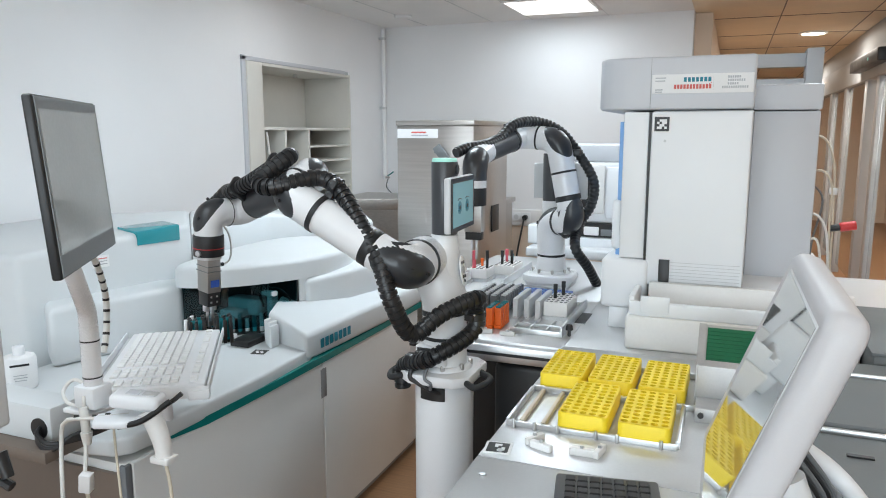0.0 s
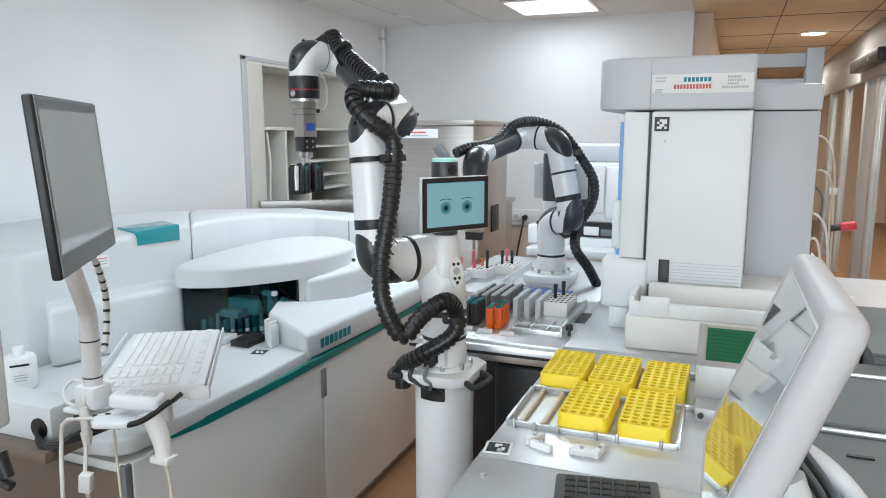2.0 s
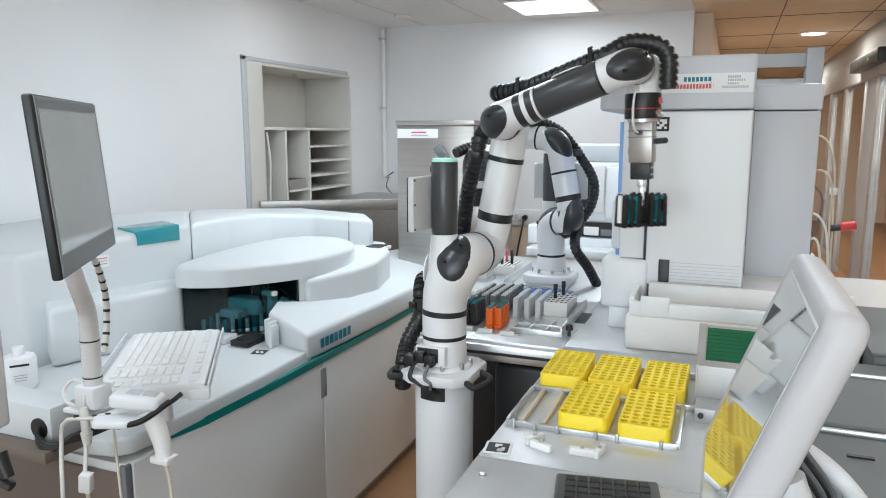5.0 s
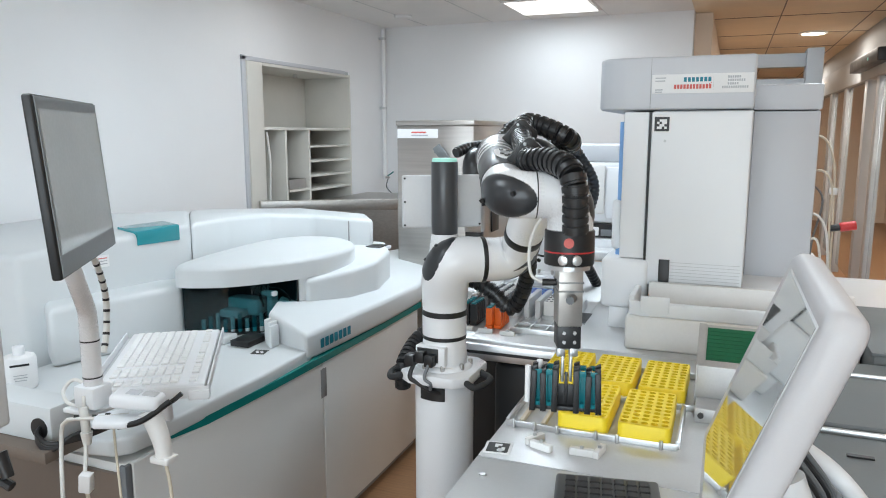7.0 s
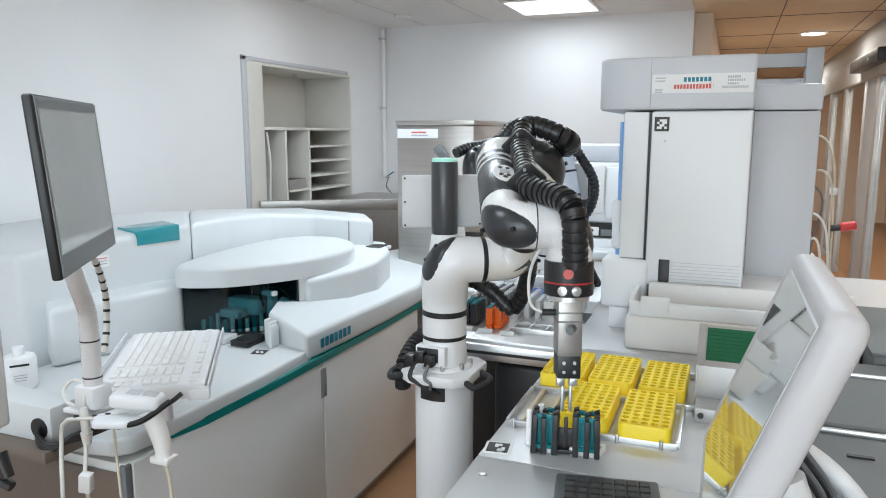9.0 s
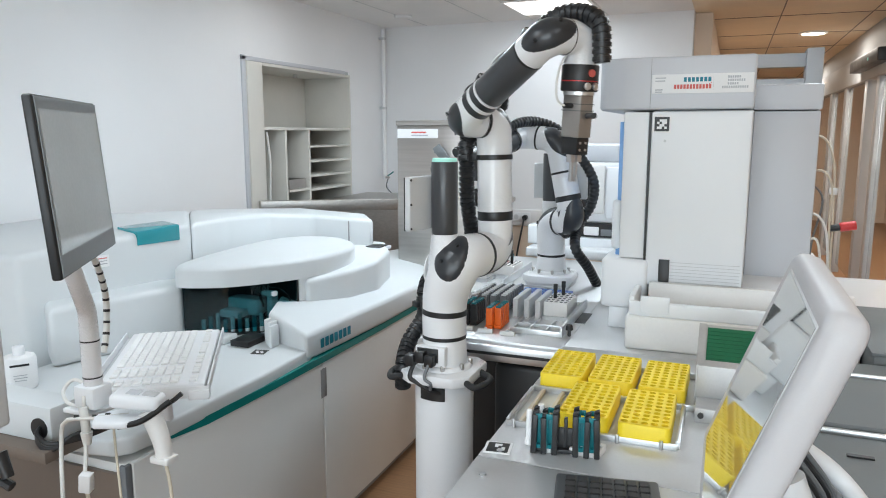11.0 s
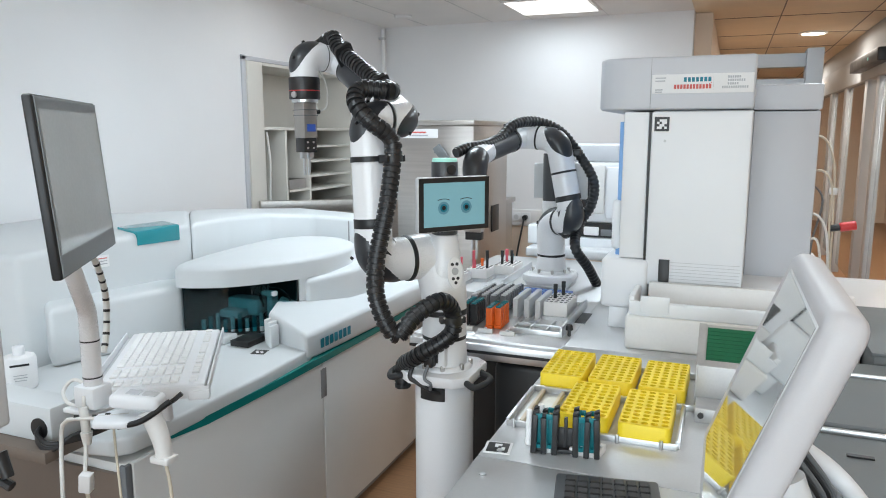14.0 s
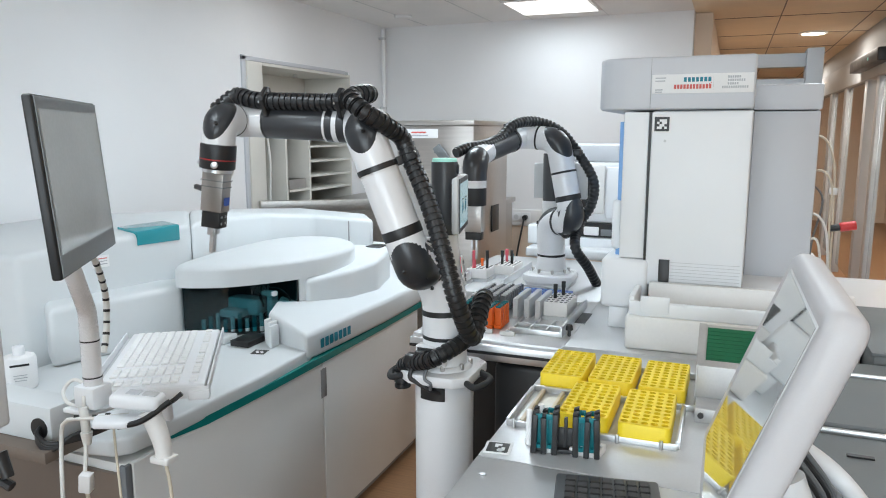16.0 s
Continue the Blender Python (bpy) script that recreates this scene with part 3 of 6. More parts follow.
def hose_points(k):
    """Points through which the hose runs, for the arm's corners k."""
    up = Vector((0, 0, 1))
    S, A, E0, E, W0, W, u2, v, w = (k[n] for n in ("S", "A", "E0", "E", "W0", "W", "u2", "v", "w"))
    axis = Vector((RX, RY, 0))
    ang = k["q1"] + radians(70)
    start = radians(202)
    out = Vector((cos(ang), sin(ang), 0))
    mid = Vector((cos((ang + start) / 2), sin((ang + start) / 2), 0))
    side = v.cross(u2).normalized()
    n4 = (up - w * w.z).normalized()
    n5 = (n4 * 0.78 - k["s4"] * 0.62).normalized()
    wh = Vector((w.x, w.y, 0)).normalized()
    dn = min(1.0, max(0.0, (cos(k["q1"] - radians(25)) + 0.15) / 0.75))
    lean = min(1.0, max(0.0, (0.96 - v.z) / 0.4))
    vh = Vector((v.x, v.y, 0))

    def round_arm(deg):
        return u2 * cos(radians(deg)) + side * sin(radians(deg))
    so = round_arm(108)
    base = axis + Vector((-0.100, -0.045, 0.835))
    low = axis + out * 0.098 + up * 1.043
    top = axis + u2 * 0.04 + out * 0.118 + up * 1.100
    bulge = max(0.0, cos(k["q1"] - radians(110)))
    dip = axis + u2 * 0.155 + out * (0.10 + 0.055 * bulge) + vh * 0.13 * lean + up * 1.025
    hang = A + round_arm(66) * 0.088 + out * 0.035 * bulge + v * 0.10 * lean - up * 0.10 * lean
    strap = A + so * 0.078 + v * 0.252
    pts = [base, base + up * 0.055, axis + mid * 0.108 + up * 0.945, low - up * 0.032, low + up * 0.022, top, dip.lerp(top, 0.40) + up * 0.012,
           dip, hang.lerp(dip, 0.45) + u2 * 0.02 - up * 0.01, hang, hang.lerp(strap, 0.55) + so * 0.006, strap, strap + v * 0.045,
           E0 + so * 0.058 - k["s4"] * 0.048 - v * 0.006, E0 + so * 0.030 - k["s4"] * 0.060 + v * 0.036, E0 - k["s4"] * 0.030 + v * 0.070 + so * 0.010,
           E0 * 0.62 + E * 0.38 + n4 * 0.078, E + n5 * 0.072 + w * 0.08, E + n5 * 0.066 + w * 0.22,
           W0 + n5 * 0.066 - w * 0.05, W0.lerp(W, 0.28 + 0.35 * dn) + n4 * 0.060, W0.lerp(W, 0.40 + 0.50 * dn) + wh * (0.022 + 0.050 * dn) + n4 * 0.040, W0.lerp(W, 0.50 + 0.48 * dn) + wh * (0.045 + 0.026 * dn) + n4 * 0.02 - up * 0.075 * dn]
    clamp = [(low, up, out), (strap, v, so), (E + n5 * 0.071 + w * 0.08, w, n5), (E + n5 * 0.066 + w * 0.275, w, n5)]
    return pts, clamp


# ---- the joint angles, second by second ----
LIFT = [(0.0, 274.0, 60.9, -27.9, -53.9, -3.7), (0.5, 274.0, 60.8, -27.8, -54.0, -3.7), (1.0, 266.8, 41.4, -17.2, -61.8, -1.3), (1.5, 249.5, 10.0, -3.2, -63.5, -1.3), (2.0, 237.9, 5.8, 3.7, -54.3, -0.3),
        (2.5, 204.6, 2.8, 11.8, -56.7, -0.8), (3.0, 169.5, -3.5, 3.0, -57.2, -0.6), (3.5, 151.3, -5.6, 9.6, -58.1, -1.3), (4.0, 125.2, -12.0, 9.0, -64.2, -2.1)]
PLACE = [(5.2, 75.0, 16.0, -3.0, -58.0, -1.5), (6.3, 31.6, 42.4, -15.3, -48.9, -1.0), (6.5, 31.6, 43.0, -15.0, -49.9, -1.0), (7.0, 31.3, 43.0, -12.5, -57.2, -1.3), (7.5, 30.9, 43.6, -10.0, -66.2, -2.2),
         (8.0, 30.6, 44.0, -9.2, -67.6, -2.5), (8.5, 30.6, 44.0, -9.2, -67.6, -2.5), (8.75, 30.6, 44.0, -9.2, -67.5, -2.5), (9.0, 30.7, 43.6, -10.1, -64.2, -2.7), (10.2, 50.0, 24.0, -16.0, -60.0, 1.0)]
BACK = [(11.3, 87.5, -7.5, -17.2, -62.0, 4.6), (11.5, 97.8, -8.6, -16.9, -61.0, 5.0), (12.0, 138.7, -8.7, 6.2, -60.9, -1.7), (12.5, 151.8, -6.5, 7.6, -59.0, -1.2), (13.0, 193.0, 3.2, 5.2, -53.7, 0.0), (13.5, 231.3, 3.8, 9.8, -57.0, 0.8),
        (14.0, 232.9, 3.8, 9.4, -56.9, 0.4), (14.5, 233.4, 3.6, 9.8, -57.2, 0.6), (15.0, 247.7, 1.4, 16.5, -75.4, -10.8), (15.5, 256.7, 5.1, 10.5, -73.3, -9.2), (16.0, 284.1, 20.7, -5.7, -66.7, -6.8)]
STEPS = LIFT + PLACE + BACK
# turn of the gripper about its own axis: seconds, degrees of the fingers' line in the plan
SPIN = [(0.0, 47), (1.0, 52), (1.5, 76), (2.0, 92), (2.5, 86), (3.0, 72), (3.5, 70), (4.0, 66), (5.2, 36), (6.3, 10), (9.2, 10), (11.3, 40), (12.5, 65), (13.5, 88), (14.5, 90), (15.0, 80), (16.0, 62)]


def glide(rows, t):
    """Smooth value of the rows at t, by a cubic that never overshoots."""
    ts = [r[0] for r in rows]
    i = max(0, min(len(ts) - 2, next((k for k in range(len(ts) - 1) if t <= ts[k + 1]), len(ts) - 2)))
    out = []
    for c in range(1, len(rows[0])):
        def slope(k):
            if k <= 0 or k >= len(ts) - 1:
                return 0.0
            d0 = (rows[k][c] - rows[k - 1][c]) / (ts[k] - ts[k - 1])
            d1 = (rows[k + 1][c] - rows[k][c]) / (ts[k + 1] - ts[k])
            return 0.0 if d0 * d1 <= 0 else 2 * d0 * d1 / (d0 + d1)
        h = ts[i + 1] - ts[i]
        s = (t - ts[i]) / h
        y0, y1, m0, m1 = rows[i][c], rows[i + 1][c], slope(i) * h, slope(i + 1) * h
        out.append((2 * s ** 3 - 3 * s ** 2 + 1) * y0 + (s ** 3 - 2 * s ** 2 + s) * m0 + (-2 * s ** 3 + 3 * s ** 2) * y1 + (s ** 3 - s ** 2) * m1)
    return out


TIMES = [k * 0.25 for k in range(65)]
RELEASE = 8.5


def motions():
    inv = pose(RX, RY, 0).inverted()
    links = {ob: [] for ob in (L_SHOULDER, L_UPPER, L_ELBOW, L_FORE, L_WRIST, L_TOOL)}
    rings, clamps, rack = [[] for _ in HOSE], [[] for _ in CLAMPS], []
    up = Vector((0, 0, 1))
    last = None
    for t in TIMES:
        k = arm_points(glide(STEPS, t))
        spin = radians(glide(SPIN, t)[0])
        poses = {L_SHOULDER: axes(k["S"], k["u2"], up), L_UPPER: axes(k["A"], k["u2"], k["v"]), L_ELBOW: axes(k["E0"], -k["s4"], k["v"]),
                 L_FORE: axes(k["E"], -k["s4"], k["w"]), L_WRIST: axes(k["W0"], k["u6"], k["w"]), L_TOOL: axes(k["W"], k["u6"], k["t"])}
        for ob, m in poses.items():
            links[ob].append((t, inv @ m))
        pts, cl = hose_points(k)
        path = spline(pts, HOSE_N)
        for i in range(HOSE_N):
            a, b = path[i], path[i + 1]
            d = (b - a).normalized()
            ref = up if abs(d.z) < 0.9 else Vector((1, 0, 0))
            m = Matrix.Translation((a + b) / 2) @ d.to_track_quat("Z", "Y").to_matrix().to_4x4()
            rings[i].append((t, inv @ m))
        for i, (p, d, o) in enumerate(cl):
            clamps[i].append((t, inv @ axes(p, o, d)))
        if t <= RELEASE:
            last = pose(k["G"].x, k["G"].y, k["G"].z - 0.055, 0, 0, 0) @ Matrix.Rotation(spin, 4, "Z")
            if t >= 7.75:
                last = RACK_REST
        rack.append((t, last))
    for ob, rows in links.items():
        walk(ob, rows)
    for ob, rows in zip(HOSE, rings):
        walk(ob, rows)
    for ob, rows in zip(CLAMPS, clamps):
        walk(ob, rows)
    walk(RACK, rack)


# ---- tube rack that is carried ----
RACK_REST = pose(-0.252, 1.240, 0.921, 0, 0, 8)
RACK = thing("tube_rack", "black and teal plastic sample tube rack with one labelled tube", "tube rack", RACK_REST)
part("base", box(-0.060, 0.060, -0.011, 0.011, 0, 0.008, 0.002), M_BLACK, RACK, local=True)
part("spine", box(-0.050, 0.050, -0.0025, 0.0025, 0.008, 0.046, 0.001), M_BLACK, RACK, local=True)
for i in range(7):
    if i == 3:
        continue
    x = -0.057 + 0.019 * i
    hgt = 0.074 - 0.005 * (i % 2) + 0.003 * (i in (2, 4))
    lean = Matrix.Translation((x, 0, 0)) @ Matrix.Rotation(radians((2, -1, 1, 0, -1, 1, -2)[i]), 4, "Y") @ Matrix.Translation((-x, 0, 0))
    for sy in (-1, 1):
        up_ = box(x - 0.0052, x + 0.0052, sy * 0.012 - 0.009, sy * 0.012 + 0.009, 0.0, hgt, 0.0015)
        up_.transform(lean)
        part("upright", up_, M_BLACK, RACK, "black upright", local=True)
        tip_ = prism([(x - 0.0050, sy * 0.012 - 0.006), (x + 0.0050, sy * 0.012 - 0.006), (x + 0.0050, sy * 0.012 + 0.006), (x - 0.0050, sy * 0.012 + 0.006)], hgt, hgt + 0.003, 0.001, 1, top=[0, 0.004, 0.004, 0])
        tip_.transform(lean)
        part("upright_tip", tip_, M_BLACK, RACK, local=True)
for i in range(6):
    if i in (2, 3):
        continue
    x = -0.0475 + 0.019 * i
    for sy in (-1, 1):
        for sx in (-1, 1):
            part("clip", box(x + sx * 0.0042 - 0.0012, x + sx * 0.0042 + 0.0012, sy * 0.013 - 0.005, sy * 0.013 + 0.005, 0.010, 0.071 + 0.004 * ((i + sx) % 2), 0.0008), M_TEALP, RACK, "teal clip", local=True)
        part("clip_back", box(x - 0.005, x + 0.005, sy * 0.0075 - 0.001, sy * 0.0075 + 0.001, 0.010, 0.066, 0.0006), M_TEALP, RACK, local=True)
        part("clip_foot", cyl((x, sy * 0.013, 0.010), (x, sy * 0.013, 0.017), 0.0048, n=10), M_TEALP, RACK, local=True)
        part("clip_lip", box(x - 0.006, x + 0.006, sy * 0.017 - 0.0015, sy * 0.017 + 0.0015, 0.066, 0.076, 0.001), M_TEALP, RACK, local=True)
part("grip_post", box(-0.003, 0.003, -0.006, 0.006, 0.010, 0.066, 0.001), M_BLACK, RACK, local=True)
for x, y, z in ((-0.066, -0.008, 0.078), (-0.047, 0.012, 0.083)):
    part("sample_tube", cyl((x, y, 0.012), (x, y, z), 0.0055, n=14), M_PAPER, RACK, "labelled white sample tube", local=True)


# ---- second robot arm, at rest ----
RB = thing("robot_arm", "white robot arm at rest with a black corrugated hose", "robot arm", pose(-0.625, 2.70, 0.92))
bx, by = -0.625, 2.70
part("pedestal", box(bx - 0.085, bx + 0.085, by - 0.085, by + 0.085, 0.92, 0.925, 0.001), M_ALU, RB)
connector_block(RB, bx, by, 0.965)
part("base_block", box(bx - 0.08, bx + 0.08, by - 0.08, by + 0.08, 0.922, 0.94, 0.004), M_WHITE, RB)
part("base_housing", cyl((bx, by, 0.97), (bx, by, 1.03), 0.058, 0.053, 40, 0.003), M_WHITE, RB)
part("band", cyl((bx, by, 1.03), (bx, by, 1.038), 0.0535, n=40), M_BLACK, RB, "black band")
q = dict(S=Vector((bx - 0.005, by, 1.165)), A=Vector((-0.535, 2.640, 1.172)), E0=Vector((-0.600, 2.653, 1.470)), E=Vector((-0.738, 2.671, 1.487)), W0=Vector((-0.815, 2.393, 1.425)), W=Vector((-0.800, 2.300, 1.400)))


def mixv(a, b, t):
    return a * (1 - t) + b * t


elbow(RB, (bx, by, 1.038), q["S"], mixv(q["S"], q["A"], 0.5), 0.053, 0.052, M_WHITE, "shoulder_link", (), ((0.0, 0.01),), local=False)
elbow(RB, mixv(q["S"], q["A"], 0.5), q["A"], mixv(q["A"], q["E0"], 0.62), 0.052, 0.046, M_WHITE, "upper_arm_link", (), ((0.09, 0.02), (0.0, 0.008)), local=False, face=(0.80, -0.58, -0.10))
elbow(RB, mixv(q["A"], q["E0"], 0.62), q["E0"], mixv(q["E0"], q["E"], 0.55), 0.046, 0.044, M_WHITE, "elbow_link", (), ((0.0, 0.007),), local=False, face=(0.66, -0.66, 0.36))
elbow(RB, mixv(q["E0"], q["E"], 0.55), q["E"], mixv(q["E"], q["W0"], 0.32), 0.044, 0.042, M_WHITE, "forearm_link", (), ((0.0, 0.015),), local=False)
part("tube", cyl(mixv(q["E"], q["W0"], 0.32), mixv(q["E"], q["W0"], 0.85), 0.041, n=32), M_TUBE, RB, "dark grey tube")
elbow(RB, mixv(q["E"], q["W0"], 0.85), q["W0"], mixv(q["W0"], q["W"], 0.5), 0.040, 0.039, M_WHITE, "wrist_link", local=False)
wx, wy, wz = q["W"]
elbow(RB, mixv(q["W0"], q["W"], 0.5), q["W"], (wx, wy, wz - 0.06), 0.041, 0.041, M_DARK, "tool_link", cap=False, local=False, label="dark rounded wrist cap")
part("wrist_collar", cyl((wx, wy, wz - 0.085), (wx, wy, wz - 0.05), 0.0405, n=36), M_WHITE, RB)
part("flange", cyl((wx, wy, wz - 0.085), (wx, wy, wz - 0.145), 0.040, n=36, bev=0.003), M_BLACK, RB, "black tool flange")
part("gripper_body", box(wx - 0.03, wx + 0.03, wy - 0.02, wy + 0.02, wz - 0.235, wz - 0.145, 0.003), M_STEEL, RB, "bare metal gripper body")
part("gripper_head", box(wx - 0.028, wx + 0.028, wy - 0.016, wy + 0.016, wz - 0.262, wz - 0.235, 0.002), M_BLACK, RB, "black gripper head")
for sx in (-1, 1):
    part("finger", box(wx + sx * 0.008 - 0.003, wx + sx * 0.008 + 0.003, wy - 0.005, wy + 0.005, wz - 0.33, wz - 0.262, 0.001), M_ALU, RB, "thin metal finger")
part("held_tube", cyl((wx, wy, wz - 0.36), (wx, wy, wz - 0.30), 0.0065, n=14), M_PINK, RB, "red-capped sample tube in the fingers")


def hose(pts, r=0.0195, pitch=0.016):
    length = sum((Vector(a) - Vector(b)).length for a, b in zip(pts, pts[1:])) * 1.05
    n = int(length / pitch)
    path = spline(pts, n * 4)
    return sweep(path, [r if i % 4 in (1, 2) else r * 0.86 for i in range(len(path))], 14)


hp = [(-0.45, 2.72, 0.925), (-0.475, 2.66, 1.0), (-0.515, 2.61, 1.08), (-0.523, 2.72, 1.155), (-0.483, 2.73, 1.23), (-0.474, 2.72, 1.312), (-0.530, 2.71, 1.416), (-0.606, 2.70, 1.505), (-0.680, 2.66, 1.537), (-0.745, 2.56, 1.525), (-0.775, 2.49, 1.475), (-0.80, 2.40, 1.455), (-0.845, 2.33, 1.445), (-0.865, 2.29, 1.43)]
part("hose", hose(hp), M_HOSE, RB, "black corrugated hose")
part("hose_clamp", box(-0.565, -0.520, 2.665, 2.725, 1.412, 1.436, 0.004), M_BLACK, RB, "black hose clamp")
part("hose_clamp", box(-0.775, -0.735, 2.535, 2.585, 1.505, 1.530, 0.004), M_BLACK, RB, "black hose clamp")
part("head_post", cyl((bx - 0.01, by + 0.02, 1.24), (bx - 0.01, by + 0.02, 1.42), 0.033, n=32, bev=0.002), M_TUBE, RB, "dark grey round post")
part("neck", cyl((bx - 0.01, by + 0.02, 1.18), (bx - 0.01, by + 0.02, 1.24), 0.035, n=32), M_WHITE, RB)
part("tablet", box(-0.715, -0.505, by + 0.056, by + 0.074, 1.245, 1.382, 0.006, 3), M_LGREY, RB, "white tablet seen from behind")

# ---- bench ----
BZ = 0.92
BN = thing("workbench", "steel-topped laboratory bench with an aluminium frame", "bench", pose(0, 1.8, 0))
part("top_sheet", box(-0.398, 0.62, 0.25, 1.168, BZ - 0.03, BZ, 0.002), M_BENCH, BN, "brushed sheet metal top")
part("top_sheet", box(-0.398, 0.62, 1.1705, 1.90, BZ - 0.03, BZ, 0.002), M_BENCH, BN, "brushed sheet metal top")
part("top_sheet", box(-0.84, -0.3985, 1.875, 2.45, BZ - 0.03, BZ, 0.002), M_BENCH, BN, "brushed sheet metal top")
part("top_sheet", box(-0.398, 0.62, 1.9005, 3.25, BZ - 0.03, BZ, 0.002), M_BENCH, BN, "brushed sheet metal top")
part("top_sheet", box(-1.02, -0.3985, 2.4505, 3.25, BZ - 0.03, BZ, 0.002), M_BENCH, BN, "brushed sheet metal top")
part("front_rail", box(-0.84, -0.40, 1.848, 1.874, BZ - 0.052, BZ - 0.006, 0.002), M_ALU, BN, "slotted aluminium rail")
part("front_rail_groove", box(-0.84, -0.40, 1.8455, 1.849, BZ - 0.033, BZ - 0.025), M_BLACK, BN, "dark groove")
part("side_rail", box(-0.394, -0.36, 0.25, 1.84, BZ - 0.075, BZ - 0.031, 0.002), M_ALU, BN, "slotted aluminium rail")
for x, y in ((-0.37, 0.3), (-0.37, 1.82), (0.59, 0.3), (0.59, 3.2), (-0.80, 1.9), (-0.99, 3.2)):
    part("leg", box(x - 0.022, x + 0.022, y - 0.022, y + 0.022, 0, BZ - 0.076, 0.003), M_ALU, BN, "aluminium profile leg")
part("side_cover", box(-0.352, -0.345, 0.35, 1.80, 0.05, BZ - 0.08), M_BLACK, BN, "black side cover")
for y in (0.45, 0.85, 1.10, 1.20, 1.75):
    part("bolt", cyl((-0.365, y, BZ), (-0.365, y, BZ + 0.003), 0.006, n=12), M_ALU, BN)
PC = thing("computer_case", "black computer case under the bench", "computer", pose(-0.55, 2.1, 0))
part("case", box(-0.60, -0.41, 1.90, 2.40, 0.25, 0.85, 0.02, 3), M_BLACK, PC, "black plastic case")
part("stand_box", box(-0.66, -0.40, 1.95, 2.45, 0.0, 0.249, 0.005), M_BLACK, PC)
# black sheet added as the dark shade below the bench top
single("under_bench_shade", box(-1.0, -0.61, 2.5, 2.53, 0, 0.86), M_BLACK, "black sheet added for the shade under the bench", "panel")
marker("marker_plate", pose(-0.372, 1.212, BZ, 0, 0, 8), 0.040, seed=5)

# ---- yellow racks on their tray ----
TR = thing("rack_tray", "low aluminium locating tray on the bench", "tray", pose(-0.2, 1.45, BZ))
part("front_strip", box(-0.388, -0.062, 1.318, 1.326, BZ, BZ + 0.012, 0.001), M_ALU, TR)
part("right_strip", box(-0.066, -0.058, 1.327, 1.52, BZ, BZ + 0.016, 0.001), M_ALU, TR)
part("middle_strip", box(-0.388, -0.036, 1.528, 1.536, BZ, BZ + 0.014, 0.001), M_ALU, TR)
part("back_strip", box(-0.388, -0.036, 1.742, 1.750, BZ, BZ + 0.014, 0.001), M_ALU, TR)
part("left_strip", box(-0.392, -0.384, 1.33, 1.527, BZ, BZ + 0.012, 0.001), M_ALU, TR)
for x in (-0.362, -0.318):
    part("guide_bar", box(x - 0.004, x + 0.004, 1.335, 1.525, BZ, BZ + 0.010, 0.001), M_BEIGE, TR, "tan guide bar")
for x in (-0.372, -0.33, -0.285, -0.21, -0.17, -0.09):
    part("stop_pin", cyl((x, 1.314, BZ), (x, 1.314, BZ + 0.018), 0.0035, n=10, bev=0.001), M_ALU, TR)


